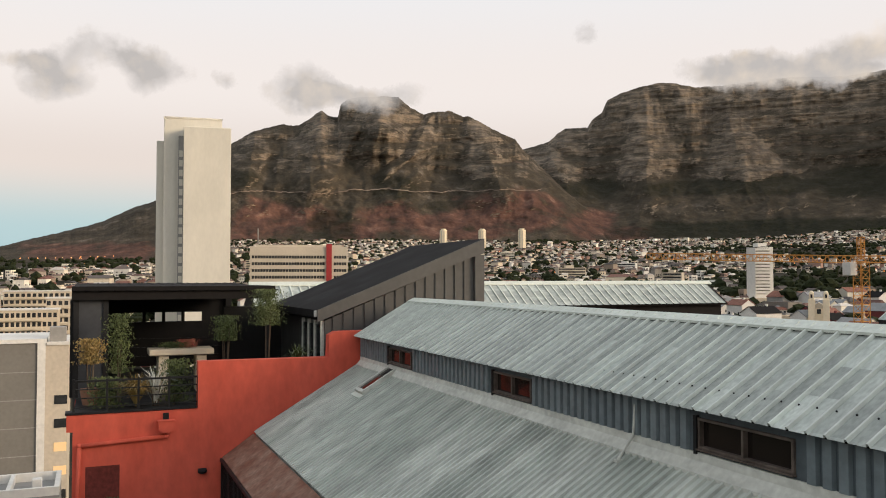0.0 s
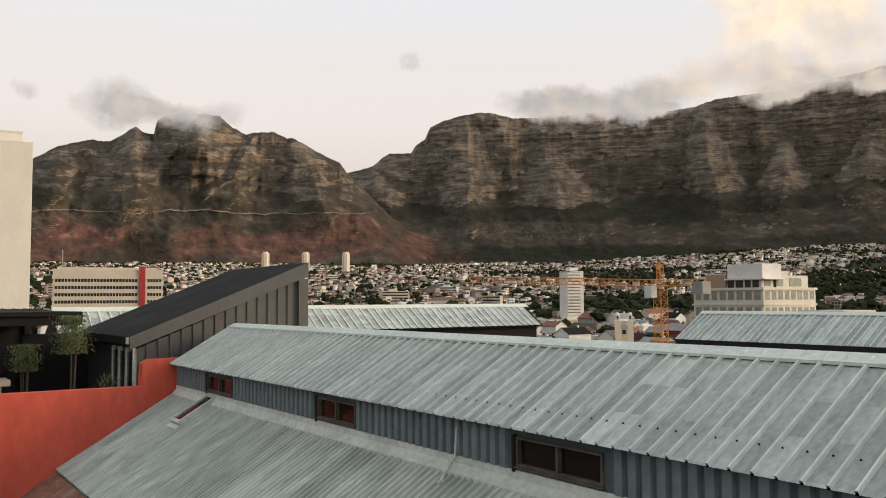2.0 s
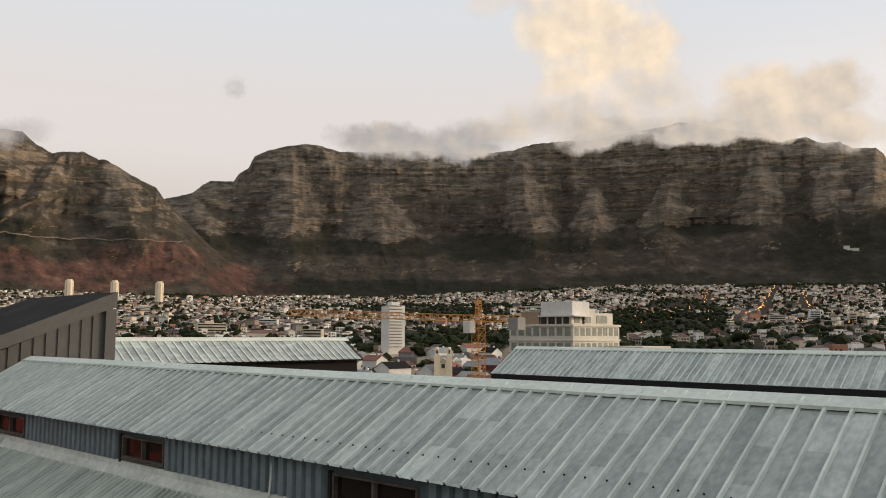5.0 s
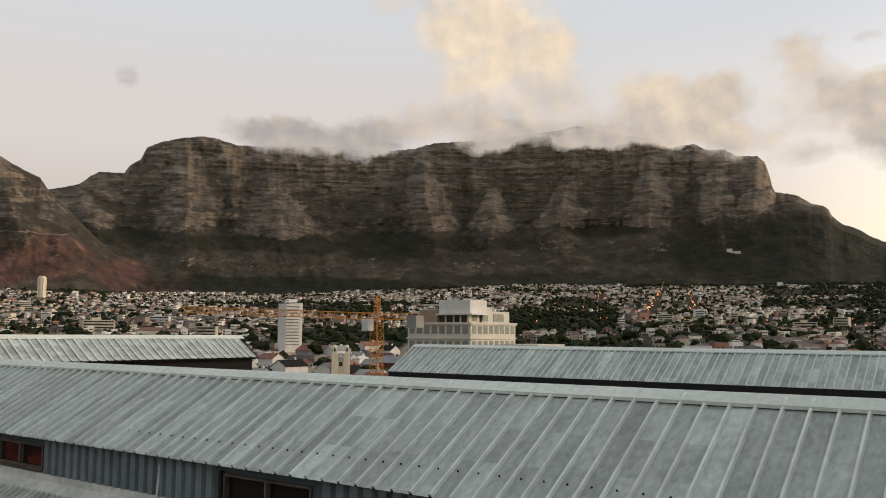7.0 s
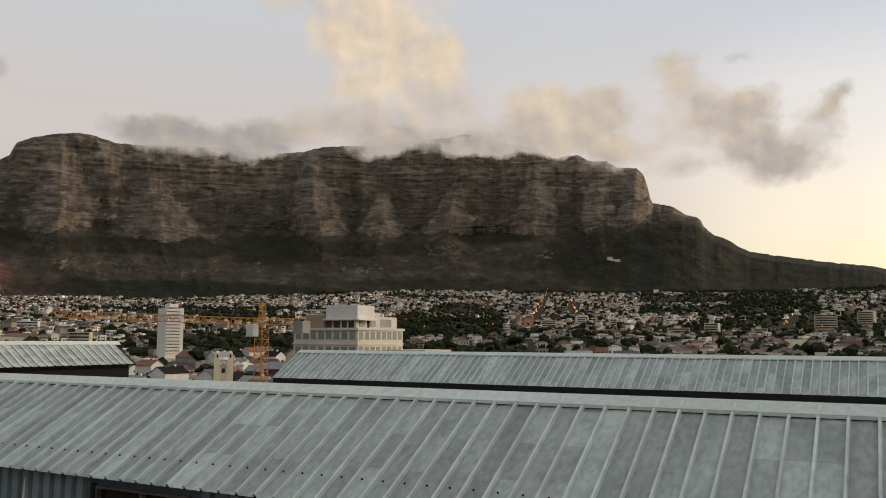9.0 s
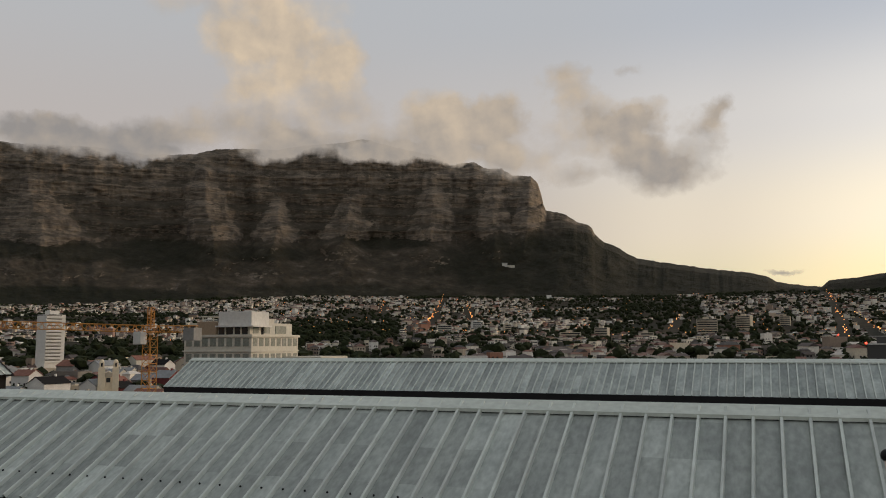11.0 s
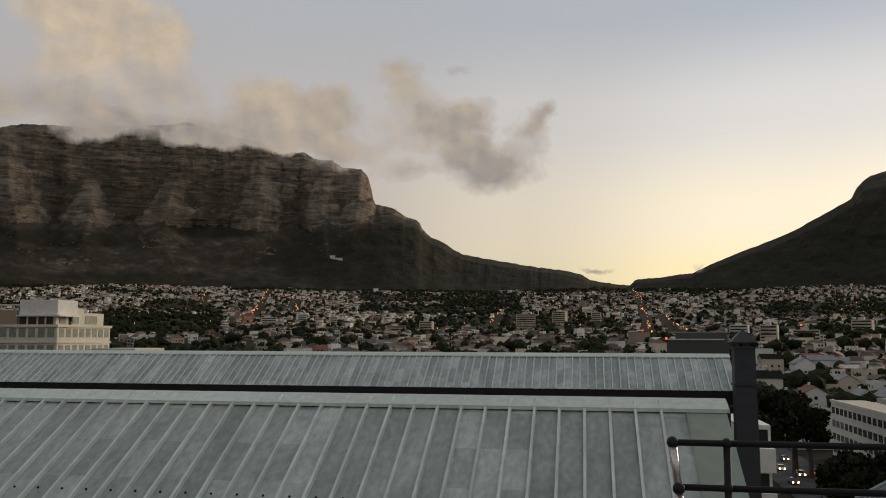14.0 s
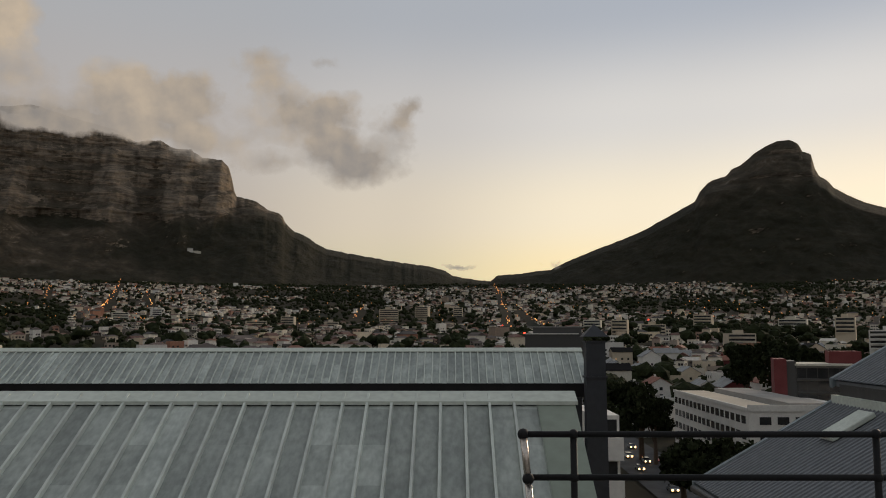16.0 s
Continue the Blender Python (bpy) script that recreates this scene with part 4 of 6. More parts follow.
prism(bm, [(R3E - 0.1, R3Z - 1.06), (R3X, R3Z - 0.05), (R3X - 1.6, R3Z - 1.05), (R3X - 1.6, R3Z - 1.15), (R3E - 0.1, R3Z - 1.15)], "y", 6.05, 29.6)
# underlay black here too, as painted shade under the eave
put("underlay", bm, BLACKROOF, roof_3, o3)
# blue-grey wall coloured black: the shade below the third eave is painted in
tagged(link("wall_third_roof", boxes(((R3X - 1.4, 6.2, 0), (R3E - 0.35, 29.4, R3Z - 1.16))), BLACKROOF), "clad wall under the third roof, painted black as if in shade", "wall", kind="structure")
# wall coloured blue-black so that the second roof's shade is in its colour
tagged(link("wall_second_roof", boxes(((-17.0, 20.95, E - 3.45), (3.5, 23.2, E - 1.22))), FLUE), "wall under the second roof, its shade put into a dark colour", "wall", kind="structure")
# black strip in place of the shadow line below the second roof's eave
tagged(link("trim_valley", boxes(((-17.2, 20.60, E - 1.50), (3.7, 20.66, E - 1.175))), BLACK), "black strip standing in for the second roof's eave shadow", "trim", kind="structure")

# fixings along the eave, row of dark screw heads
screw = bmesh.new()
ball(screw, (0, 0, 0), 0.011, 1)
screw_me = bpy.data.meshes.new("screw")
screw.to_mesh(screw_me)
screw_me.materials.append(BLACK)
roof_1 = bpy.data.objects["ribbed_roof"]
for i in range(93):
    x = X0 + 0.13 + i * 0.2115
    ob = new("screw", screw_me)
    ob.parent = roof_1
    ob.matrix_basis = Matrix.Translation(Vector((x, 6.0, RZ - (RY - 6.0) * SLOPE + 0.008)) - roof_1.matrix_basis.translation)

# skylight on the lower roof


def skylight():
    t = thing("skylight", (-16.62, 5.52, E - 2.12), 0, "long narrow skylight with a brown pane in the lower roof", "skylight")
    tilt = Matrix.Rotation(math.atan(lslope), 4, "X")
    for nm, pairs, m in (("frame", [((-0.26, -0.46, 0.0), (-0.2, 0.42, 0.09)), ((0.2, -0.46, 0.0), (0.26, 0.42, 0.09)), ((-0.2, -0.46, 0.0), (0.2, -0.38, 0.08))], APRON), ("pane", [((-0.2, -0.38, 0.05), (0.2, 0.42, 0.058))], PANE), ("lip", [((-0.3, -0.58, 0.0), (0.3, -0.47, 0.02))], CAP)):
        part(nm, boxes(*pairs), m, t).matrix_basis = tilt


skylight()
bm = bmesh.new()
tube(bm, (0, 0.0, 0.0), (0.02, -0.22, -0.26), 0.018)
box(bm, (-0.02, -0.26, -0.29), (0.06, -0.18, -0.26))
tube(bm, (0, 0, 0), (0.0, 0.03, 0.35), 0.014)
brace = link("brace", bm, APRON)
brace.matrix_basis = Matrix.Translation((-8.14, WY - 0.06, E - 1.80))
tagged(brace, "thin pale metal brace on the apron flashing", "brace")

# rusty strip below the lower eave
bm = bmesh.new()
prism(bm, [(LEY - 0.02, LEZ - 0.03), (LEY - 0.02, LEZ - 0.07), (2.70, E - 3.92), (2.70, E - 3.88)], "x", X0 + 0.02, -3.0)
tagged(link("trim_rusty_strip", bm, RUST), "rusty brown sheet strip below the lower roof", "trim", kind="structure")
fascia = thing("balustrade", (X0 + 1.0, 2.68, E - 4.9), 0, "dark metal balustrade under the rusty strip", "balustrade")
part("rail", boxes(((-1.0, -0.03, 0.93), (10, 0.03, 1.0)), bevel=0.006), BLACK, fascia)
rod = boxes(((-0.015, -0.015, 0), (0.015, 0.015, 0.93)))
for i in range(28):
    if i == 0:
        first = part("baluster", rod, BLACK, fascia)
        first.location.x = -0.95
    else:
        ob = new("baluster", first.data)
        ob.parent = fascia
        ob.location.x = -0.95 + i * 0.16
part("bottom_rail", boxes(((-1.0, -0.02, 0.0), (10, 0.02, 0.05))), BLACK, fascia)
tagged(link("wall_under_balustrade", boxes(((X0 + 0.02, 2.5, 0), (-2.2, 3.58, E - 4.9))), GREYWALL), "grey wall below the balustrade", "wall", kind="structure")

# ---- on the red wall ----
bm = bmesh.new()
for p, q in (((-0.21, -5.2), (-0.17, -3.42)), ((-0.17, -3.42), (1.54, -3.34)), ((1.54, -3.34), (1.56, -3.14))):
    tube(bm, (XR + 0.06, p[0], E + p[1]), (XR + 0.06, q[0], E + q[1]), 0.045)
for q in ((-0.17, -3.42), (1.54, -3.34)):
    ball(bm, (XR + 0.06, q[0], E + q[1]), 0.055)
tagged(link("drain_pipe", bm, RED, smooth=True), "red painted drain pipe along the plaster wall", "pipe")
hop = thing("drain_hopper", (XR + 0.09, 1.52, E - 3.12), 0, "red painted drain hopper below an outlet", "hopper")
bm = bmesh.new()
prism(bm, [(-0.16, 0.11), (0.16, 0.11), (0.16, -0.05), (0.07, -0.12), (-0.07, -0.12), (-0.16, -0.05)], "x", -0.09, 0.10)
part("body", bm, RED, hop)
part("rim", boxes(((-0.09, -0.18, 0.11), (0.12, 0.18, 0.135)), bevel=0.006), RED, hop)
part("outlet", boxes(((-0.088, -0.06, 0.135), (-0.05, 0.06, 0.27))), BLACK, hop, "dark outlet hole")
lamp = thing("wall_lamp", (XR + 0.07, 2.28, E - 4.14), 0, "small black bulkhead lamp on the red wall", "lamp")
bm = bmesh.new()
ball(bm, (0, 0, 0), 0.1)
for v in bm.verts:
    v.co = Vector((v.co.x * 0.8, v.co.y * 1.0, v.co.z * 0.65))
part("housing", bm, BLACK, lamp, smooth=True)
part("base", boxes(((-0.07, -0.09, -0.05), (-0.04, 0.09, 0.05)), bevel=0.01), BLACK, lamp)
# flat panel on the wall: the shade inside the opening is painted dark red
recess = tagged(link("opening_recess", boxes(((XR - 0.02, -0.05, E - 5.4), (XR + 0.006, 0.61, E - 3.87))), material("shaded_red_plaster", (0.16, 0.03, 0.022), 0.9, 0.0, (0.10, 0.02, 0.015), 1.0, 0.6)), "flat dark red panel, painted shade of an opening with plants", "opening", kind="structure")
tagged(link("trim_parapet", boxes(((XR - 0.32, -0.45, E - 2.79), (XR + 0.03, 2.16, E - 2.74)), bevel=0.008), BLACK), "dark coping along the low parapet", "trim", kind="structure")

# ---- roof terrace ----
tagged(link("floor_terrace", boxes(((XR - 9.0, -0.28, E - 2.85), (XR - 0.32, 12, E - 2.79))), BLACK), "dark terrace floor", "floor", kind="structure")
rail = thing("terrace_railing", (XR - 0.1, 0.95, E - 2.74), 0, "black metal terrace railing with thin bars", "railing")
for y0, y1, z0, z1 in ((-1.25, 1.25, 0.60, 0.64), (-1.25, 1.25, 0.44, 0.46), (-1.25, 1.25, 0.26, 0.28), (-1.25, 1.25, 0.07, 0.09)):
    part("rail", boxes(((-0.02, y0, z0), (0.02, y1, z1))), BLACK, rail)
for y in (-1.24, -0.6, 0.02, 0.64, 1.24):
    part("post", boxes(((-0.022, y - 0.022, 0), (0.022, y + 0.022, 0.66))), BLACK, rail)
pav = thing("pergola", (-24.5, 1.95, E - 2.79), 0, "black flat-roofed terrace room with an open front", "pavilion")
# added black screen that fills the dark gap between pergola and shed
part("planter_screen", boxes(((-0.4, 1.6, 0), (-0.3, 3.3, 2.0)), bevel=0.01), BLACK, pav)
bm = bmesh.new()
box(bm, (-4.2, -2.35, 2.30), (3.1, 2.4, 2.62))
part("roof", bm, BLACKROOF, pav)
me = sheet_mesh(0.30, 7.4, 0.02, 1, 0.018, 0.06, BLACKROOF)
lay_sheets(pav, me, Vector((-4.2, -2.35, 2.66)), 0.30, 16, 90.0)
for x, y in ((2.9, -2.25), (2.9, -1.6), (2.9, 2.25), (-4.0, -2.25), (-4.0, 2.25)):
    part("post", boxes(((x - 0.06, y - 0.06, 0), (x + 0.06, y + 0.06, 2.3))), BLACK, pav)
part("side_panel", boxes(((2.86, -2.3, 0.0), (2.92, -1.6, 2.3))), FLUE, pav)
part("side_wall", boxes(((-4.2, -2.38, 0.0), (2.8, -2.28, 2.3))), BLACK, pav)
part("back_wall", boxes(((-4.2, -2.3, 0.0), (-4.1, 2.4, 1.42)), ((-4.2, -2.3, 1.72), (-4.1, 2.4, 2.3)), ((-4.2, 1.45, 1.42), (-4.1, 2.4, 1.72)), ((-4.2, -2.3, 1.42), (-4.1, -0.95, 1.72))), BLACK, pav)
for i in range(3):
    part("mullion", boxes(((-4.2, -0.4 + i * 0.6, 1.42), (-4.1, -0.3 + i * 0.6, 1.72))), BLACK, pav)
for z in (0.55, 0.8, 1.05):
    part("inner_rail", boxes(((-1.0, -2.2, z), (-0.96, 2.2, z + 0.04))), BLACK, pav)

tab = thing("garden_bench", (-22.0, 2.1, E - 2.79), 0, "pale concrete garden bench table on the terrace", "table")
part("top", boxes(((-0.4, -0.77, 0.92), (0.4, 0.77, 1.07)), bevel=0.02), CREAM, tab)
part("leg", boxes(((-0.3, -0.55, 0), (0.3, -0.3, 0.92)), bevel=0.02), CREAM, tab)
part("leg", boxes(((-0.3, 0.35, 0), (0.3, 0.6, 0.92)), bevel=0.02), CREAM, tab)

GREEN = material("terrace_foliage", (0.115, 0.14, 0.05), 0.7, 0.0, (0.055, 0.075, 0.025), 5.0, 0.8, 20.0, 0.3, 0.0)
YELLOW = material("yellowed_foliage", (0.34, 0.22, 0.07), 0.7, 0.0, (0.17, 0.14, 0.05), 5.0, 0.8, 20.0, 0.3, 0.0)
PINK = material("red_succulent", (0.45, 0.10, 0.08), 0.7, 0.0, (0.25, 0.16, 0.08), 6.0, 0.8, 20.0, 0.3, 0.0)
CLAY = material("clay_pot", (0.30, 0.15, 0.09), 0.85, 0.0, (0.2, 0.1, 0.06), 5.0, 0.6, 20.0, 0.2, 0.004)


def leaves(rng, count, spread, size, strap=False):
    """Many small leaves (or long blades from the base) as bent quads."""
    verts, faces = [], []
    for _ in range(count):
        if strap:
            a, lean, ln = rng.uniform(0, 6.283), rng.uniform(0.15, 1.0), size * rng.uniform(0.6, 1.1)
            d, side = Vector((math.cos(a), math.sin(a), 0)), Vector((-math.sin(a), math.cos(a), 0)) * 0.013
            p0, p1 = Vector((0, 0, 0)), d * ln * 0.4 * lean + Vector((0, 0, ln * 0.65))
            p2 = d * ln * lean + Vector((0, 0, ln * (1.0 - 0.5 * lean)))
            k = len(verts)
            verts += [p0 - side, p0 + side, p1 + side, p1 - side, p2]
            faces += [(k, k + 1, k + 2, k + 3), (k + 3, k + 2, k + 4)]
        else:
            c = Vector((rng.gauss(0, 0.42) * spread[0], rng.gauss(0, 0.42) * spread[1], rng.uniform(0, 1) * spread[2]))
            q = Euler((rng.uniform(0, 6.3), rng.uniform(0, 6.3), rng.uniform(0, 6.3))).to_matrix()
            s = size * rng.uniform(0.6, 1.3)
            k = len(verts)
            verts += [c + q @ Vector(v) * s for v in ((-0.5, 0, 0), (0, 0.22, 0.1), (0.5, 0, 0), (0, -0.22, 0.1))]
            faces.append((k, k + 1, k + 2, k + 3))
    return verts, faces


def plant(name, place, label, stems, count, spread, size, lift, mat, strap=False, pot=None, seed=0):
    rng = random.Random(seed)
    t = thing(name, place, 0, label, "plant", "terrace plants")
    z = 0.0
    if pot:
        bm = bmesh.new()
        tube(bm, (0, 0, 0), (0, 0, pot[1]), pot[0] * 0.7, pot[0], 14)
        part("pot", bm, CLAY, t, "round clay pot")
        z = pot[1]
    bm = bmesh.new()
    for i in range(stems):
        a = rng.uniform(0, 6.283)
        tip = Vector((math.cos(a) * spread[0] * 0.3, math.sin(a) * spread[1] * 0.3, z + lift + spread[2] * 0.5))
        tube(bm, (0.05 * math.cos(a), 0.05 * math.sin(a), z - 0.02), tip, 0.02, 0.006, 5)
    part("stem", bm, BARK, t)
    v, f = leaves(rng, int(count * 1.7), spread, size * (1.0 if strap else 1.15), strap)
    from_lists("foliage", [p + Vector((0, 0, z + lift)) for p in v], f, mat, t)
    return t


TZ = E - 2.79
plant("shrub", (-20.4, 0.02, TZ), "golden-green shrub in a clay pot by the railing", 5, 780, (0.30, 0.30, 0.55), 0.062, 0.55, YELLOW, False, (0.22, 0.35), 1)
plant("shrub", (-20.6, 0.62, TZ), "slender tall green shrub on the terrace", 4, 1260, (0.25, 0.30, 1.35), 0.056, 0.65, GREEN, False, None, 2)
plant("shrub", (-19.7, 0.35, TZ), "low leafy plant behind the railing", 5, 780, (0.3, 0.38, 0.65), 0.062, 0.02, GREEN, False, None, 3)
plant("grass_plant", (-19.6, 0.95, TZ), "yellowing strap-leaved plant behind the railing", 2, 170, (0.3, 0.3, 0.5), 0.8, 0.0, YELLOW, True, None, 4)
plant("shrub", (-19.7, 1.78, TZ), "bushy green plant beside the parapet", 5, 1260, (0.32, 0.38, 0.95), 0.056, 0.05, GREEN, False, None, 5)
plant("grass_plant", (-19.6, 1.35, TZ), "pale upright stems behind the railing", 6, 25, (0.2, 0.3, 0.8), 1.0, 0.0, APRON, True, None, 6)
plant("shrub", (-20.9, 3.05, TZ), "green potted shrub near the parapet", 5, 900, (0.3, 0.34, 0.6), 0.056, 0.9, GREEN, False, (0.2, 0.4), 7)
plant("small_tree", (-20.0, 3.85, TZ), "feathery potted tree with a swollen base", 3, 1950, (0.36, 0.40, 0.85), 0.043, 1.25, GREEN, False, (0.28, 0.45), 8)
plant("aloe", (-19.8, 4.55, TZ + 0.35), "spiky aloe behind the parapet", 1, 60, (0.3, 0.3, 0.4), 0.75, 0.25, GREEN, True, None, 9)
plant("succulent", (-22.0, 2.25, TZ + 1.07), "red and green succulents on the bench", 1, 480, (0.16, 0.26, 0.2), 0.043, 0.01, PINK, False, None, 10)
plant("succulent", (-22.0, 1.95, TZ + 1.07), "small green succulents on the bench", 1, 480, (0.22, 0.4, 0.14), 0.043, 0.01, GREEN, False, None, 12)
plant("shrub", (XR + 0.20, 0.35, E - 5.4), "dark shrub in the wall opening", 3, 600, (0.15, 0.25, 0.8), 0.062, 0.1, GREEN, False, None, 11)

# shed details: seams, fascia, glass doors, lamp
for i in range(15):
    y = 5.35 + i * 0.265
    z1 = E - 0.86 + (y - 4.95) * 0.405 - 0.10
    part("seam", boxes(((0.0, y - 7.0 - 0.012, 0.0), (0.035, y - 7.0 + 0.012, z1 - (E - 2.85)))), CHARCOAL, shed).location = (-0.06, 0, 0)
bm = bmesh.new()
prism(bm, [(4.95, E - 0.74), (9.32, E + 1.03), (9.32, E + 0.66), (9.02, E + 0.56), (4.95, E - 1.02)], "x", XS - 0.01, XS + 0.05)
put("fascia", bm, CHARCOAL, shed, so)
bm = bmesh.new()
box(bm, (XS - 0.05, 9.06, E - 2.85), (XS + 0.044, 9.315, E + 0.62))
put("corner_post", bm, CHARCOAL, shed, so)
for x in (-0.45, -1.1, -1.75):
    door_ob = part("door", boxes(((x - 0.28, 5.10 - 7.0, 0.05), (x + 0.28, 5.14 - 7.0, 1.75))), DARKGLASS, shed)
    part("door_frame", boxes(((x - 0.33, 5.07 - 7.0, 0), (x - 0.28, 5.16 - 7.0, 1.85)), ((x + 0.28, 5.07 - 7.0, 0), (x + 0.33, 5.16 - 7.0, 1.85))), APRON, door_ob)
part("outdoor_lamp", boxes(((-0.12, 4.90 - 7.0, 1.95), (-0.02, 4.99 - 7.0, 2.1)), bevel=0.01), WHITE, shed, "small white outdoor lamp")

# ---- handrail beside the eye, flue, neighbour's roof ----
hr = thing("handrail", (0.72, 5.45, E - 1.65), 0, "black tubular handrail with ball fittings and one bare steel post", "handrail")
TOP, MID = 1.027, 0.746
for z in (TOP, MID):
    bm = bmesh.new()
    tube(bm, (0, 0, z), (6.0, 0, z), 0.021, None, 12)
    part("rail", bm, BLACK, hr, smooth=True)
for x in (0.335, 2.34, 4.34):
    bm = bmesh.new()
    tube(bm, (x, 0, 0), (x, 0, TOP), 0.023, None, 12)
    post_ob = part("post", bm, BLACK, hr, smooth=True)
    for z in (TOP, MID):
        bm = bmesh.new()
        ball(bm, (x, 0, z), 0.036)
        part("ball_fitting", bm, BLACK, post_ob, smooth=True)
bm = bmesh.new()
tube(bm, (0.0, 0, TOP), (0.025, -0.06, MID - 0.02), 0.024, None, 14)
tube(bm, (0.025, -0.06, MID - 0.02), (0.075, -0.2, 0.0), 0.024, None, 14)
steel_ob = part("steel_post", bm, STEEL, hr, "bare shiny steel post", smooth=True)
for c in ((0, 0, TOP), (0.025, -0.06, MID)):
    bm = bmesh.new()
    ball(bm, c, 0.040)
    part("ball_fitting", bm, BLACK, steel_ob, smooth=True)
tagged(link("floor_deck", boxes(((-1.6, -4.0, E - 1.75), (7.5, 3.0, E - 1.65)), ((0.35, 3.0, E - 1.75), (7.5, 5.55, E - 1.65))), GREYWALL), "plain concrete deck under the viewpoint", "floor", kind="structure")
tagged(link("wall_deck", boxes(((-1.5, -4.0, 0), (7.4, 3.0, E - 1.76))), GREYWALL), "plain wall below the viewpoint deck", "wall", kind="structure")

flue = thing("chimney", (3.63, 19.8, E - 9.0), 0, "tall dark metal chimney with a pointed cowl", "chimney")
bm = bmesh.new()
prism(bm, [(-0.24, 0), (0.30, 0), (0.23, 8.85), (-0.22, 8.85)], "y", -0.2, 0.2)
part("shaft", bm, FLUE, flue)
part("band", boxes(((-0.25, -0.23, 8.0), (0.27, 0.23, 8.05))), FLUE, flue)
part("band", boxes(((-0.25, -0.23, 9.0 - 0.17), (0.25, 0.23, 9.0 - 0.13))), FLUE, flue)
bm = bmesh.new()
bmesh.ops.create_cone(bm, cap_ends=True, segments=4, radius1=0.42, radius2=0.0, depth=0.30, matrix=Matrix.Translation((0, 0, 9.12)) @ Matrix.Rotation(radians(45), 4, "Z"))
part("cowl", bm, FLUE, flue)

SLATE = material("dark_ribbed_sheet", (0.155, 0.165, 0.175), 0.6, 0.1, (0.19, 0.20, 0.21), 0.8, 0.6, 8.0, 0.12, 0.003)
nb = thing("neighbour_house", (7.0, 11.0, E - 12.0), 0, "neighbouring house with dark ribbed lean-to roofs", "house")
no = Vector((-7.0, -11.0, -(E - 12.0)))
NX0, NX1, NY, NZ0, NZ1 = 4.77, 7.44, 15.75, E - 2.72, E - 1.215


def lean_roof(x0, x1, y, z0, z1, count, names):
    sl = (z1 - z0) / (x1 - x0)
    me = sheet_mesh(0.40, math.hypot(x1 - x0, z1 - z0), sl, 3, 0.022, 0.05, SLATE)
    lay_sheets(nb, me, Vector((x1, y, z1)) + no, 0.40, count, -90.0)
    bm = bmesh.new()
    prism(bm, [(x0 + 0.04, z0 - 0.03), (x1, z1 - 0.03), (x1, z1 - 0.15), (x0 + 0.04, z0 - 0.13)], "y", y - count * 0.4, y - 0.02)
    put(names[0], bm, SLATE, nb, no)
    bm = bmesh.new()
    prism(bm, [(x0 - 0.03, z0 + 0.02), (x1, z1 + 0.045), (x1, z1 - 0.15), (x0 - 0.03, z0 - 0.15)], "y", y - 0.02, y + 0.10)
    put(names[1], bm, CLAD, nb, no)


lean_roof(NX0, NX1, NY, NZ0, NZ1, 22, ("roof_base", "verge"))
lean_roof(7.42, 11.5, NY, E - 0.82, E + 1.46, 22, ("upper_roof_base", "upper_verge"))
put("wall", boxes(((5.0, 7.3, E - 12.0), (14, 15.6, E - 2.9))), GREYWALL, nb, no)
put("upper_wall", boxes(((7.46, 7.3, E - 2.85), (14, 15.6, E - 0.9))), CHARCOAL, nb, no)
put("flashing", boxes(((7.36, 7.2, E - 1.26), (7.47, 15.75, E - 1.10))), CAP, nb, no)
put("gutter", boxes(((4.66, 7.2, E - 2.86), (4.78, 15.7, E - 2.75)), bevel=0.02), CHARCOAL, nb, no)
ob = part("roof_window", boxes(((-0.42, -0.26, 0.03), (0.42, 0.26, 0.12)), bevel=0.015), CAP, nb, "pale roof window")
ob.matrix_basis = Matrix.Translation(Vector((6.85, 14.0, NZ0 + (6.85 - NX0) * 0.564)) + no) @ Matrix.Rotation(-math.atan(0.564), 4, "Y")

# ---- landmarks of the city ----


def floors(parent, x0, x1, y, z0, n, storey, cols, glass, frame_mat, gap=0.25, sill=0.35):
    """Rows of windows on the front at -y: each pane recessed behind a proud frame strip, one part a window."""
    w = (x1 - x0) / cols
    me = None
    for j in range(n):
        for i in range(cols):
            if me is None:
                ob = part("window", boxes(((gap * w / 2, -0.06, storey * sill), (w - gap * w / 2, 0.05, storey * 0.85))), glass, parent)
                me = ob.data
            else:
                ob = new("window", me)
                ob.parent = parent
            ob.location = (x0 + i * w, y, z0 + j * storey)


LIT = glowing("lit_window", (0.9, 0.62, 0.32), 0.10)


def face_turn(b):
    """The turn about z by which a thing at bearing b shows its -y side to the eye."""
    return -b


def landmark(name, b, r, label, category="building", turn=0.0):
    return thing(name, polar(b, r, ground_z(r) - E), face_turn(b) + turn, label, category)


def local_z(r, el):
    """Height over the local ground of a point seen at elevation el."""
    return r * math.tan(radians(el)) + E - ground_z(r)


# pale concrete tower with a lift core behind
t = landmark("concrete_tower", -83.5, 330, "tall blank pale concrete tower with a taller core behind", "tower")
h1, h2, h3 = local_z(330, 9.72), local_z(330, 10.5), local_z(330, 9.0)
part("slab", boxes(((-5.5, -7.0, 0), (11.5, 0.0, h1)), bevel=0.15), CONCRETE, t)
part("core", boxes(((-12.7, 0.0, 0), (8.4, 11.0, h2 - 0.6)), bevel=0.15), CONCRETE, t)
part("side_shaft", boxes(((-15.4, 3.0, 0), (-12.72, 9.5, h3)), bevel=0.1), CONCRETE, t)
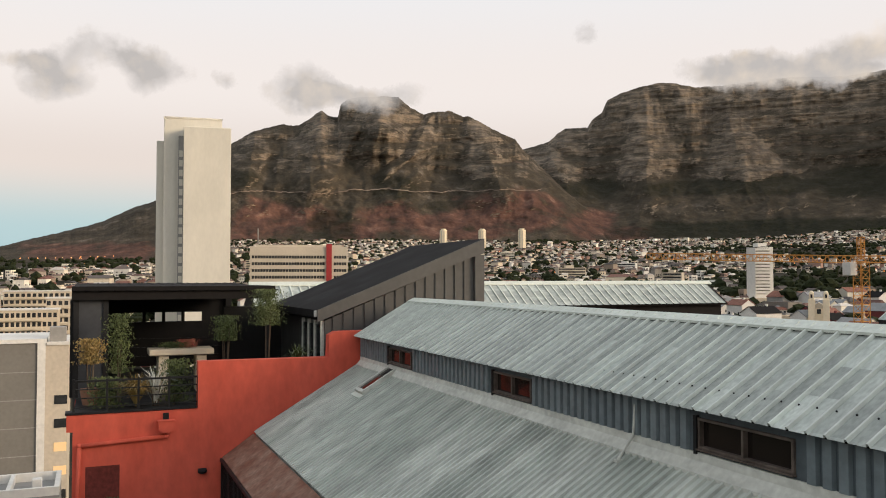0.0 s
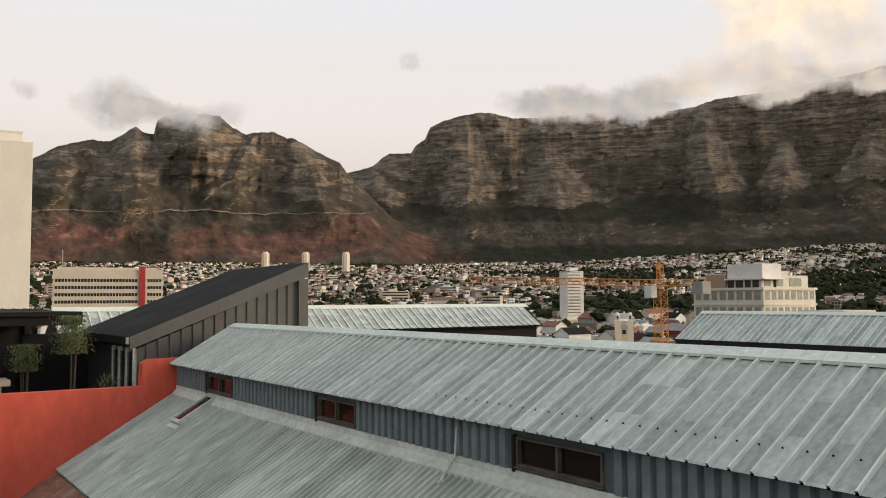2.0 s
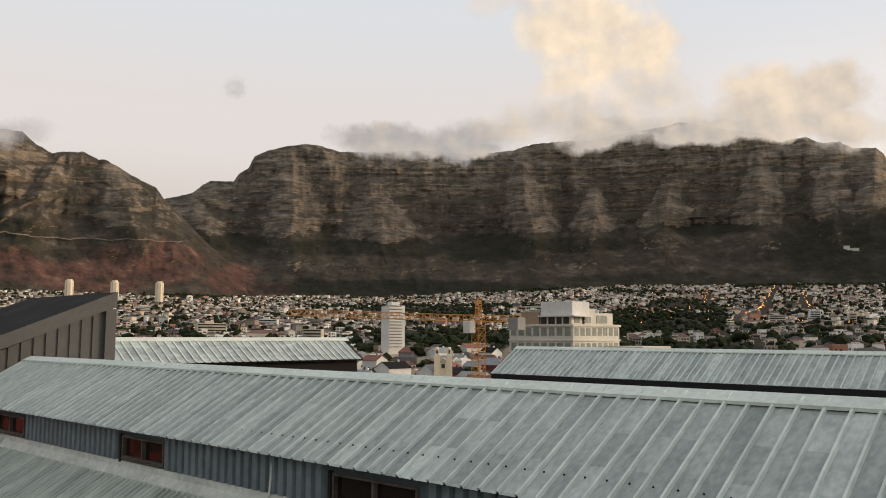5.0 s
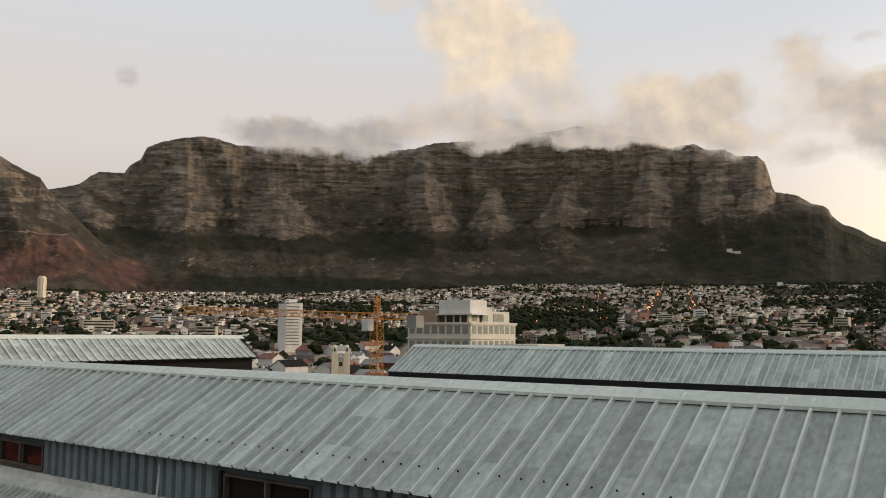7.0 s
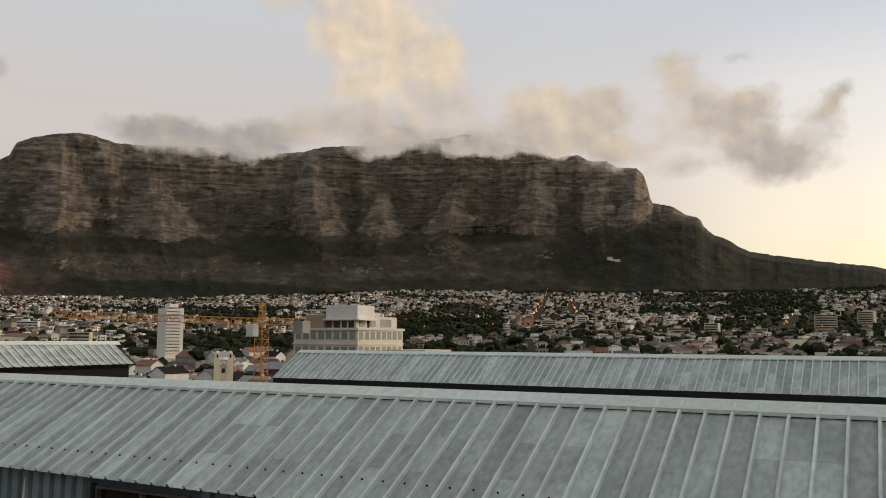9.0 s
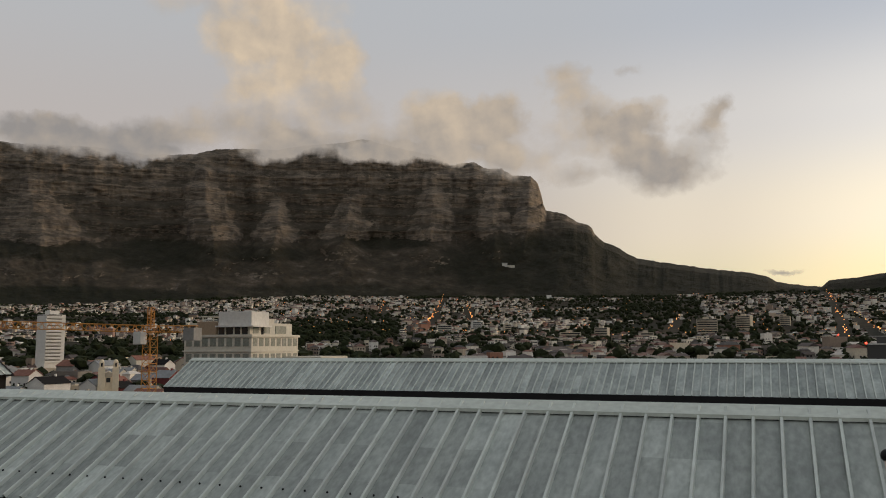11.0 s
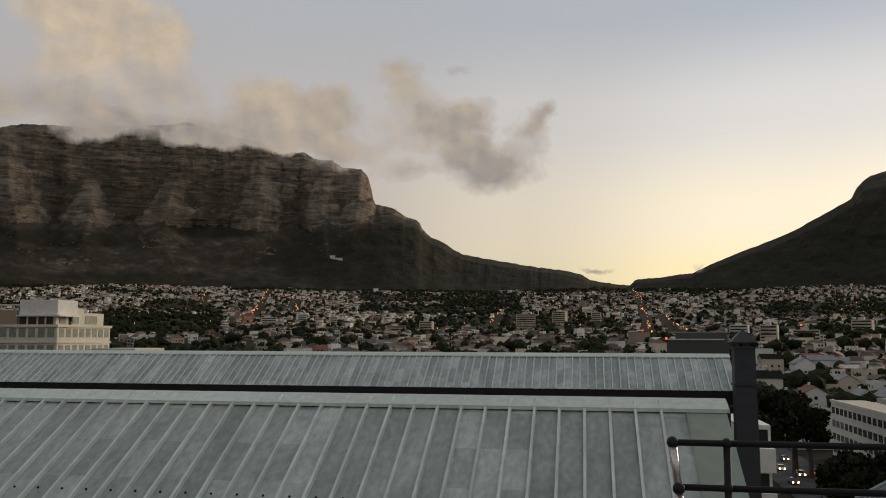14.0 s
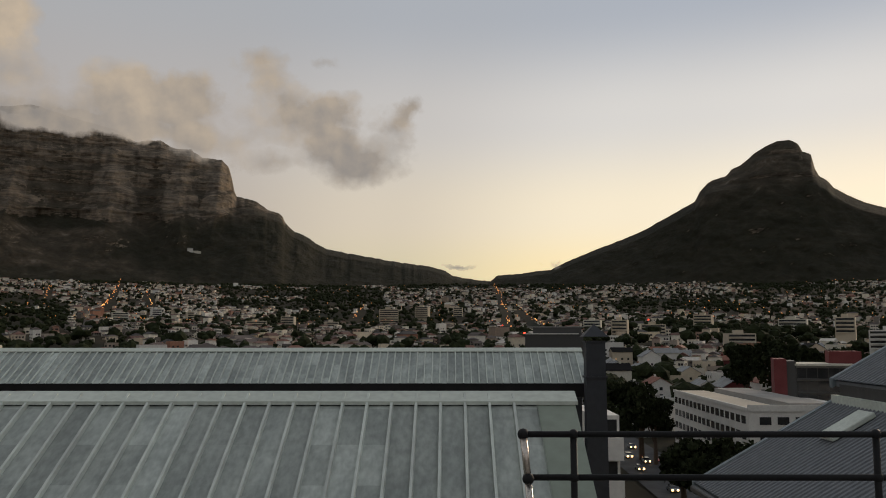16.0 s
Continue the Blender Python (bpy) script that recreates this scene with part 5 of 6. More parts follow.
part("parapet", boxes(((-12.8, -0.1, h2 - 0.6), (8.5, 0.5, h2)), ((-12.8, 0.5, h2 - 0.6), (-12.2, 11.1, h2 + 0.1))), CONCRETE, t)
part("return_wall", boxes(((-7.4, -3.2, 0), (-5.5, 0.0, h1 - 3)), bevel=0.1), GREYWALL, t)
for i in range(22):
    part("slot_window", boxes(((-7.1, -3.3, 4 + i * 3.6), (-5.8, -3.18, 6.4 + i * 3.6))), CONCRETE, t)

# beige office slab with a red fin
t = landmark("office_slab", -76.95, 420, "beige office slab with window bands and a red fin", "office building")
hh = local_z(420, 2.18)
part("body", boxes(((-23.8, 0, 0), (23.8, 14, hh)), bevel=0.1), BANDS, t)
floors(t, -23.0, 12.5, 0, hh - 20.5, 5, 3.3, 26, DARKGLASS, BANDS, 0.18, 0.42)
floors(t, 16.8, 23.2, 0, hh - 20.5, 5, 3.3, 5, DARKGLASS, BANDS, 0.18, 0.42)
for j in range(6):
    part("spandrel", boxes(((-24.1, -0.35, hh - 21.0 + j * 3.3), (24.1, 0.0, hh - 19.75 + j * 3.3))), BANDS, t)
part("fin", boxes(((13.2, -1.0, 0), (15.9, 1.0, hh + 1.3))), material("red_fin_paint", (0.35, 0.03, 0.03), 0.6), t, "red painted fin")
part("mast", boxes(((-20.4, 5, hh), (-19.9, 5.5, hh + 9))), GREYWALL, t)
part("plant_room", boxes(((-21, 4, hh), (21, 12, hh + 1.0))), BANDS, t)

# three round towers at the mountain foot
PALECREAM = material("pale_cream_render", (0.84, 0.72, 0.52), 0.85, 0.0, (0.74, 0.62, 0.44), 0.1, 0.6, 1.0, 0.06, 0.0)
for b in (-67.2, -64.55, -61.85):
    t = landmark("round_tower", b, 1850, "round pale apartment tower at the mountain foot", "tower")
    z = local_z(1850, 3.40)
    bm = bmesh.new()
    tube(bm, (0, 0, 0), (0, 0, z - 3), 8.2, None, 16)
    part("shaft", bm, PALECREAM, t)
    bm = bmesh.new()
    tube(bm, (0, 0, z - 3), (0, 0, z), 5.5, None, 12)
    part("lift_house", bm, PALECREAM, t)
    for k in range(8):
        a = radians(k * 45 + 10)
        part("window_strip", boxes(((-1.0, -8.3, 4), (1.0, -7.4, z - 5))), BANDS, t).matrix_basis = Matrix.Rotation(a, 4, "Z")

# white apartment tower
BROWNBAND = material("shaded_window_band", (0.13, 0.115, 0.09), 0.5, 0.0, (0.08, 0.07, 0.06), 0.5)
t = landmark("apartment_tower", -46.3, 600, "white apartment tower with stacked balconies", "tower", 30)
z = local_z(600, 2.0)
part("body", boxes(((-6.6, 0, 0), (6.6, 11, z)), bevel=0.08), WHITE, t)
part("lift_house", boxes(((-3.2, 2, z), (3.2, 8, z + 2.6))), WHITE, t)
for j in range(14):
    part("balcony", boxes(((-6.7, -1.0, z - 2.2 - j * 2.2), (4.4, 0.1, z - 1.2 - j * 2.2))), WHITE, t)
    part("window_band", boxes(((-6.2, -0.06, z - 0.95 - j * 2.2), (4.0, 0.05, z - 0.4 - j * 2.2))), BROWNBAND, t)
part("podium", boxes(((-16, -6, 0), (14, 12, max(4, z - 34)))), CREAM, t)


def crane():
    """A tower crane: lattice mast, jib, counter-jib, apex, cab."""
    t = thing("tower_crane", polar(-40.75, 170, -E), 0, "orange tower crane with a white cab", "crane")
    top = E + 170 * math.tan(radians(1.0))

    def lattice(p, q, size, n, up):
        bm = bmesh.new()
        p, q = Vector(p), Vector(q)
        d = (q - p).normalized()
        s = d.cross(Vector(up)).normalized() * size / 2
        v = s.cross(d).normalized() * size / 2
        cs = [s + v, s - v, -s - v, -s + v]
        for c in cs:
            tube(bm, p + c, q + c, 0.09, None, 4)
        for i in range(n):
            a, b2 = p.lerp(q, i / n), p.lerp(q, (i + 1) / n)
            for k in range(4):
                tube(bm, a + cs[k], b2 + cs[(k + 1) % 4], 0.05, None, 4)
                tube(bm, b2 + cs[k], b2 + cs[(k + 1) % 4], 0.05, None, 4)
        return bm
    part("mast", lattice((0, 0, 0), (0, 0, top), 1.9, 24, (0, 1, 0)), ORANGE, t)
    jd = bearing_dir(-108.0)
    jz = Vector((0, 0, top + 0.4))
    part("jib", lattice(jz, jz + jd * 46 + Vector((0, 0, 1.6)), 1.3, 30, (0, 0, 1)), ORANGE, t)
    part("counter_jib", lattice(jz, jz - jd * 9, 1.2, 6, (0, 0, 1)), ORANGE, t)
    apex = Vector((0, 0, E + 170 * math.tan(radians(2.5))))
    part("apex", lattice(jz, apex, 0.9, 4, (0, 1, 0)), ORANGE, t)
    part("counterweight", boxes(((-1.2, -1.2, -2.2), (1.2, 1.2, 0.2))), GREYWALL, t).location = jz - jd * 8.2
    part("cab", boxes(((-0.9, -0.9, -2.9), (0.9, 0.9, -0.5)), bevel=0.08), WHITE, t, "white crane cab").location = jz + jd * 1.3 + Vector((0, -1.0, 0))
    for k in (0.35, 0.8):
        bm = bmesh.new()
        tube(bm, apex, jz + jd * 46 * k + Vector((0, 0, 1.6 * k + 0.6)), 0.05, None, 4)
        part("tie_rod", bm, BLACK, t)
    bm = bmesh.new()
    tube(bm, apex, jz - jd * 8.5, 0.06, None, 4)
    part("tie_rod", bm, BLACK, t)


crane()

# stepped pale office block
GREYGLASS = material("grey_window_glass", (0.27, 0.28, 0.235), 0.25, 0.0, (0.17, 0.175, 0.15), 0.4, 0.7, 2.0, 0.2, 0.0, spec=0.5)
t = landmark("stepped_office", -34.4, 180, "pale stepped office block with a white top box", "office building", -35)
z = local_z(180, 0.75)
L1, L2 = 17.3, 18.1
part("body", boxes(((-L1, 0, 0), (0, L2, z)), bevel=0.05), OFFICE, t)
for storey in (3.3, 6.6):
    floors(t, -L1 + 0.3, -0.3, 0, z - storey, 1, 3.2, 8, GREYGLASS, OFFICE, 0.3, 0.3)
    me = None
    for i in range(8):
        if me is None:
            first = part("window", boxes(((-0.05, 0.3, 0.96), (0.06, 1.8, 2.7))), GREYGLASS, t)
            me, ob = first.data, first
        else:
            ob = new("window", me)
            ob.parent = t
        ob.location = (0, 0.3 + i * 2.2, z - storey)
for nm, lo_z, hi_z, proud in (("cornice", -0.35, 0.15, 0.3), ("string_course", -3.5, -3.2, 0.2)):
    part(nm, boxes(((-L1 - proud, -proud, z + lo_z), (proud, 0.0, z + hi_z)), ((0.0, 0.0, z + lo_z), (proud, L2 + proud, z + hi_z))), OFFICE, t)
part("upper_floor", boxes(((-L1 + 0.3, 1.2, z), (-1.2, L2 - 0.8, z + 2.7))), OFFICE, t)
part("window", boxes(((-16.6, 1.1, z + 0.4), (-15.2, 1.25, z + 2.2))), DARKGLASS, t)
for y0, y1 in ((2.2, 4.2), (6.3, 8.4), (10.6, 14.8)):
    part("window", boxes(((-1.25, y0, z + 0.4), (-1.1, y1, z + 2.1))), GREYGLASS, t)
part("door", boxes(((-1.25, 5.2, z), (-1.1, 6.0, z + 1.9))), DARKGLASS, t)
# flat dark panel, no hollow: the recess shade is put into its colour
part("shaded_recess", boxes(((-9.2, 1.12, z + 0.15), (-1.8, 1.25, z + 1.7))), DARKGLASS, t)
for x in (-7.6, -5.4, -3.6):
    part("mullion", boxes(((x, 1.04, z), (x + 0.35, 1.11, z + 1.7))), OFFICE, t)
part("slab_edge", boxes(((-9.2, -0.1, z + 1.75), (0.4, 7.0, z + 2.05))), WHITE, t)
part("top_box", boxes(((-9.0, 0.7, z + 2.05), (-0.6, 7.2, z + 5.0)), bevel=0.06), WHITE, t, "white top box")
part("timber_screen", boxes(((-14.4, 0.6, z + 0.1), (-9.4, 1.15, z + 3.0))), material("timber_screen", (0.34, 0.25, 0.17), 0.8, 0.0, (0.26, 0.19, 0.12), 2.0), t, "brown timber screen")
part("roof_frame", boxes(((-14.6, 2, z + 4.0), (-9.0, 8, z + 4.25)), ((-14.4, 2.2, z + 2.7), (-14.2, 2.4, z + 4.0)), ((-11.6, 2.2, z + 2.7), (-11.4, 2.4, z + 4.0))), OFFICE, t)
part("stair_head", boxes(((-6.0, 7.2, z + 2.7), (-1.4, 10.5, z + 3.6))), OFFICE, t)
part("low_wing", boxes(((0.02, L2 - 6, 0), (9.5, L2 + 6, z - 4.6))), OFFICE, t)

# twin-towered church
t = landmark("church", -43.15, 430, "small cream church with twin towers", "church")
z = local_z(430, -0.75)
part("nave", boxes(((-4.6, 0, 0), (4.6, 16, z - 8.5))), PALECREAM, t)
for x in (-3.1, 3.1):
    tower = part("bell_tower", boxes(((x - 1.5, -1, 0), (x + 1.5, 2, z - 4.2)), ((x - 1.1, -0.6, z - 4.2), (x + 1.1, 1.6, z - 1.2)), bevel=0.1), PALECREAM, t)
    part("belfry_opening", boxes(((x - 0.4, -0.68, z - 3.6), (x + 0.4, -0.55, z - 1.9))), DARKGLASS, tower)
    bm = bmesh.new()
    ball(bm, (x, 0.5, z - 1.2), 1.0)
    part("dome", bm, PALECREAM, t)
bm = bmesh.new()
prism(bm, [(-4.6, z - 8.5), (0, z - 5.8), (4.6, z - 8.5)], "y", -0.1, 16)
part("gable", bm, CREAM, t)
part("window", boxes(((-0.9, -0.15, z - 11.0), (0.9, 0.05, z - 8.8))), DARKGLASS, t)

# blocks beside the red house
t = thing("flank_building", (-115.0, -5.0, 0), 0, "grey concrete building flank with a white corner and small windows", "building")
h = E - 115 * math.tan(radians(3.9))
part("flank", boxes(((-14, -26, 0), (0, 0.0, h)), bevel=0.05), material("dark_grey_flank_wall", (0.19, 0.18, 0.158), 0.9, 0.0, (0.165, 0.155, 0.138), 0.25, 0.7, 2.0, 0.08, 0.02), t)
part("corner", boxes(((-14, 0.0, 0), (0.15, 2.6, h - 0.3))), BANDS, t)
part("parapet", boxes(((-14, -26.2, h), (0.2, 0.1, h + 0.5))), WHITE, t)
part("corner_parapet", boxes(((-14, 0.1, h - 0.3), (0.3, 2.75, h + 0.1))), WHITE, t)
part("pilaster", boxes(((0.0, -0.9, 0), (0.25, 0.0, h)),), WHITE, t)
for j in range(8):
    part("window", boxes(((0.12, 1.05, h - 7.6 - j * 2.9), (0.22, 2.5, h - 6.5 - j * 2.9))), LIT if j in (2, 3) else DARKGLASS, t)
    part("joint", boxes(((-0.02, -26, h - 3.6 - j * 3.4), (0.03, -0.9, h - 3.5 - j * 3.4))), GREYWALL, t)
part("tank_box", boxes(((-2.6, 0.4, h - 0.3), (-0.2, 2.3, h + 1.9)), bevel=0.05), GREYWALL, t)
t = thing("white_flat_roof", (-60.0, -5.4, 0), 0, "low white parapet roof below the flank building", "building")
z = E - 13.9
part("body", boxes(((-5, -4, 0), (0, 3.7, z))), GREYWALL, t)
for a, b in (((-0.3, -4), (0, 3.7)), ((-5, -4), (-4.7, 3.7)), ((-4.7, 3.4), (-0.3, 3.7)), ((-4.7, 0.6), (-0.3, 0.85))):
    part("parapet", boxes(((*a, z), (*b, z + 0.55))), WHITE, t)
part("roof_vent", boxes(((-2.6, 2.0, z), (-1.9, 2.6, z + 0.7)), bevel=0.05), WHITE, t)
for b, r, w, el, n, c in ((-93.9, 320, 11.5, -1.9, 6, 14), (-91.7, 345, 5.0, -1.2, 7, 5), (-96.8, 400, 12.0, -0.9, 6, 12), (-93.0, 430, 14.0, -0.75, 4, 12), (-88.5, 520, 16, -0.4, 4, 12)):
    t = landmark("apartment_block", b, r, "pale apartment block with rows of balconies", "building", -6)
    z = local_z(r, el)
    part("body", boxes(((-w, 0, 0), (w, 12, z))), CREAM if c > 6 else BANDS, t)
    part("roof_rim", boxes(((-w - 0.2, -0.3, z), (w + 0.2, 12, z + 0.5))), WHITE, t)
    floors(t, -w, w, 0, z - n * 3.1 - 0.4, n, 3.1, c, DARKGLASS, WHITE, 0.35, 0.35)
    for j in range(n):
        part("balcony", boxes(((-w, -0.9, z - 3.6 - j * 3.1), (w * 0.6, 0.02, z - 2.7 - j * 3.1))), CREAM, t)

# long white office by the street and its neighbours
t = thing("street_office", (70.0, 200.0, 0), 0, "long white four-storey office beside the street", "office building")
part("body", boxes(((0, 0, 0), (32, 66, 15.8))), WHITE, t)
part("roof_strip", boxes(((0.8, 2, 15.8), (9, 64, 16.4))), BANDS, t)
part("roof_strip", boxes(((12, 6, 15.8), (22, 64, 17.2))), GREYWALL, t)
part("parapet", boxes(((-0.3, -0.3, 15.8), (32, 0.2, 17.3)), ((-0.3, 0.2, 15.8), (0.3, 66, 16.6))), WHITE, t)
for j in range(4):
    for i in range(16):
        part("window", boxes(((-0.12, 2.2 + i * 4.0, 1.6 + j * 3.7), (0.1, 4.8 + i * 4.0, 3.4 + j * 3.7))), DARKGLASS, t)
    for i in range(7):
        part("window", boxes(((2.5 + i * 4.2, -0.12, 1.6 + j * 3.7), (5.2 + i * 4.2, 0.1, 3.4 + j * 3.7))), DARKGLASS, t)
t = thing("balcony_block", (13.0, 62.0, 0), 0, "white block of stacked balconies beside the chimney", "building")
part("body", boxes(((-2.6, 0, 0), (-0.5, 9, E - 5.9))), WHITE, t)
for j in range(8):
    part("balcony", boxes(((-2.4, -1.0, E - 9.0 - j * 3.0), (-0.4, 0.0, E - 7.4 - j * 3.0))), WHITE, t)
    part("window", boxes(((-2.2, -0.06, E - 7.4 - j * 3.0), (-0.7, 0.04, E - 6.2 - j * 3.0))), DARKGLASS, t)
t = landmark("dark_flat_block", 7.2, 560, "dark flat-roofed block with white roof edges", "building")
z = local_z(560, 0.25)
part("body", boxes(((-21, 0, 0), (17, 20, z - 3.0))), CHARCOAL, t)
part("roof_edge", boxes(((-21, -0.6, z - 3.0), (14, 6, z - 2.3))), WHITE, t)
part("upper_floor", boxes(((-16, 6, z - 2.9), (16, 19, z + 1.6))), CHARCOAL, t)
part("upper_edge", boxes(((-20, 5.5, z + 1.6), (17, 19, z + 2.2))), GREYWALL, t)
t = landmark("dark_glass_block", 23.0, 262, "maroon block with dark glazed floors and a pale roof slab", "building", 6)
z = local_z(262, -1.6)
MAROON = material("maroon_wall", (0.17, 0.04, 0.04), 0.85, 0.0, (0.12, 0.03, 0.03), 0.3)
part("stair_block", boxes(((-9.8, -0.8, 0), (-6.4, 12, z)), bevel=0.05), MAROON, t)
part("dark_corner", boxes(((-6.4, 0.2, 0), (-3.8, 12, z - 0.6)), bevel=0.05), CHARCOAL, t)
part("body", boxes(((-3.8, 0.6, 0), (14.0, 16, z - 1.8))), GREYWALL, t)
for j in range(3):
    part("glazing", boxes(((-3.7, 0.4, z - 5.4 - j * 3.7), (14.0, 0.62, z - 2.5 - j * 3.7))), DARKGLASS, t)
    part("slab_edge", boxes(((-3.8, -0.2, z - 5.9 - j * 3.7), (14.0, 0.6, z - 5.4 - j * 3.7))), CHARCOAL, t)
    for i in range(6):
        part("mullion", boxes(((-1.2 + i * 2.9, 0.3, z - 5.4 - j * 3.7), (-1.05 + i * 2.9, 0.45, z - 2.5 - j * 3.7))), CHARCOAL, t)
part("roof_slab", boxes(((-4.2, -0.8, z - 1.8), (14.0, 16, z - 1.3))), OFFICE, t)
part("base", boxes(((-3.8, -0.1, 0), (14.0, 0.5, z - 13.2))), material("red_brick_base", (0.22, 0.08, 0.05), 0.85), t)
part("plant_room", boxes(((5.5, 5, z - 1.3), (14.0, 14, z + 2.2))), MAROON, t)

# mid-rise blocks among the houses
BLOCKS = [(-21.5, 1150, 20, 0.35, 4), (-19.3, 1200, 13, 0.55, 5), (-17.2, 1180, 9, 0.3, 4), (-13.0, 1000, 24, 0.15, 3), (-11.0, 1050, 16, 0.2, 4), (-8.0, 980, 15, 0.0, 3), (-4.2, 1150, 26, 0.9, 6), (-2.0, 1250, 20, 1.1, 6), (0.5, 1300, 14, 1.2, 5),
          (-58.5, 900, 30, 0.2, 4), (-55.0, 1000, 24, 0.5, 4), (-52.0, 800, 18, -0.1, 4), (-49.5, 700, 16, -0.4, 3), (-37.0, 1400, 20, 1.1, 4), (-79.8, 1100, 26, 0.9, 4), (-70.5, 1300, 30, 1.3, 4), (-62.8, 1500, 26, 1.5, 3),
          (11.3, 760, 14, 0.9, 6), (13.5, 800, 22, 0.6, 4), (16.6, 900, 18, 1.2, 5), (19.0, 640, 20, 0.0, 4), (22.0, 820, 24, 0.9, 4), (25.0, 700, 14, 1.0, 4), (9.5, 900, 18, 0.9, 4), (27.5, 600, 26, 0.2, 4)]
rng = random.Random(5)
for b, r, w, el, n in BLOCKS:
    t = landmark("apartment_block", b, r, "mid-rise apartment block among the houses", "building", rng.uniform(-18, 18))
    z = max(local_z(r, el), n * 3.0 + 1)
    wall = rng.choice((WHITE, CREAM, OFFICE, BANDS))
    part("body", boxes(((-w / 2, 0, -4), (w / 2, 12, z))), wall, t)
    part("roof_house", boxes(((-w * 0.2, 3, z), (w * 0.1, 9, z + 2.4))), wall, t)
    for j in range(n):
        part("window_band", boxes(((-w / 2 + 0.8, -0.1, z - 2.3 - j * 3), (w / 2 - 0.8, 0.05, z - 0.9 - j * 3))), DARKGLASS, t)
        part("balcony", boxes(((-w / 2 + 1.5, -1.2, z - 3.1 - j * 3), (w * 0.1, 0.02, z - 2.3 - j * 3))), wall, t)

# ---- street, cars, lamps ----
road = []
for i in range(41):
    y = 60 + i * 14.0
    road.append((51.0 + 0.012 * (y - 190), y))
verts, faces = [], []
for x, y in road:
    z = land(math.degrees(math.atan2(x, y)), math.hypot(x, y)) + 0.35
    verts += [(x - 8, y, z), (x + 8, y, z)]
faces = [(2 * i, 2 * i + 1, 2 * i + 3, 2 * i + 2) for i in range(len(road) - 1)]
tagged(from_lists("road", verts, faces, ASPHALT), "dark asphalt street leading to the mountain", "road", kind="structure")
CARPAINT = [material("car_paint_white", (0.6, 0.6, 0.6), 0.3, 0.0, (0.5, 0.5, 0.5)), material("car_paint_grey", (0.15, 0.16, 0.17), 0.3, 0.2, (0.1, 0.1, 0.1)), material("car_paint_red", (0.3, 0.03, 0.03), 0.3, 0.0, (0.2, 0.02, 0.02))]
HEAD = glowing("headlamp", (1.0, 0.62, 0.26), 7.0)
TAIL = glowing("tail_lamp", (1.0, 0.06, 0.03), 5.0)


def car(place, turn, paint, label):
    t = thing("car", place, turn, label, "car", "cars in the street")
    bm = bmesh.new()
    prism(bm, [(-2.1, 0.35), (-2.15, 0.8), (-1.2, 0.95), (1.4, 0.98), (2.1, 0.85), (2.1, 0.35)], "x", -0.85, 0.85)
    part("body", bm, paint, t)
    bm = bmesh.new()
    prism(bm, [(-1.1, 0.94), (-0.4, 1.42), (1.0, 1.45), (1.6, 0.95)], "x", -0.72, 0.72)
    part("cabin", bm, DARKGLASS, t)
    for x in (-0.78, 0.78):
        for y in (-1.35, 1.35):
            bm = bmesh.new()
            tube(bm, (x - 0.1, y, 0.32), (x + 0.1, y, 0.32), 0.32, None, 10)
            part("wheel", bm, BLACK, t)
        bm = bmesh.new()
        ball(bm, (x * 0.75, -2.15, 0.68), 0.27, 1)
        part("headlight", bm, HEAD, t, "lit headlight")
        part("tail_light", boxes(((x * 0.8 - 0.12, 2.08, 0.65), (x * 0.8 + 0.12, 2.16, 0.8))), TAIL, t, "lit tail light")


CARS = [(53.4, 251.8, 0, 1), (48.5, 233.3, 0, 0), (51.2, 224.2, 0, 1), (46.9, 212.2, 0, 1), (55.6, 227.1, 180, 0), (47.6, 183.9, 0, 1), (50.0, 290, 0, 1), (56.5, 330, 180, 2)]
for x, y, turn, k in CARS:
    z = land(math.degrees(math.atan2(x, y)), math.hypot(x, y)) + 0.36
    car((x, y, z), turn, CARPAINT[k], ("white", "grey", "red")[k] + " car with its lights on in the street")

SODIUM = glowing("sodium_lamp", (1.0, 0.36, 0.10), 4.0)


def spheres(name, places, radius, mat, label, parent=None):
    bm = bmesh.new()
    ball(bm, (0, 0, 0), 1.0, 1)
    bv = [v.co.copy() for v in bm.verts]
    bf = [[v.index for v in f.verts] for f in bm.faces]
    bm.free()
    verts, faces = [], []
    for p, s in places:
        k = len(verts)
        verts += [p + v * (radius * s) for v in bv]
        faces += [[i + k for i in f] for f in bf]
    return tagged(from_lists(name, verts, faces, mat), label, "street lamps", kind="stuff")


rng = random.Random(21)
lamps = []


def on_land(b, r, up):
    return Vector((r * math.sin(radians(b)), r * math.cos(radians(b)), land(b, r) + up))


STREETS = ((-22.6, 1250, -21.5, 2500, 26), (-19.6, 1400, -20.0, 2100, 12), (4.0, 900, 2.9, 2600, 30), (-25.8, 1700, -25.6, 2200, 9), (6.3, 900, 4.2, 1500, 10), (-94, 1500, -88, 1560, 12), (-6.6, 1150, -5.9, 1500, 7))
for b0, r0, b1, r1, n in STREETS:
    for i in range(n):
        k = (i + rng.uniform(-0.3, 0.3)) / n
        lamps.append((on_land(b0 + (b1 - b0) * k + rng.uniform(-0.1, 0.1), r0 + (r1 - r0) * k, 11), rng.uniform(0.55, 0.95)))
for i in range(460):
    lamps.append((on_land(rng.uniform(-34, 28), rng.uniform(900, 2500), 11), rng.uniform(0.22, 0.55)))
for i in range(90):
    lamps.append((on_land(rng.uniform(-95, -34), rng.uniform(900, 2500), 7), rng.uniform(0.25, 0.5)))
spheres("street_lamps", lamps, 0.9, SODIUM, "orange street lamps scattered over the hillside")
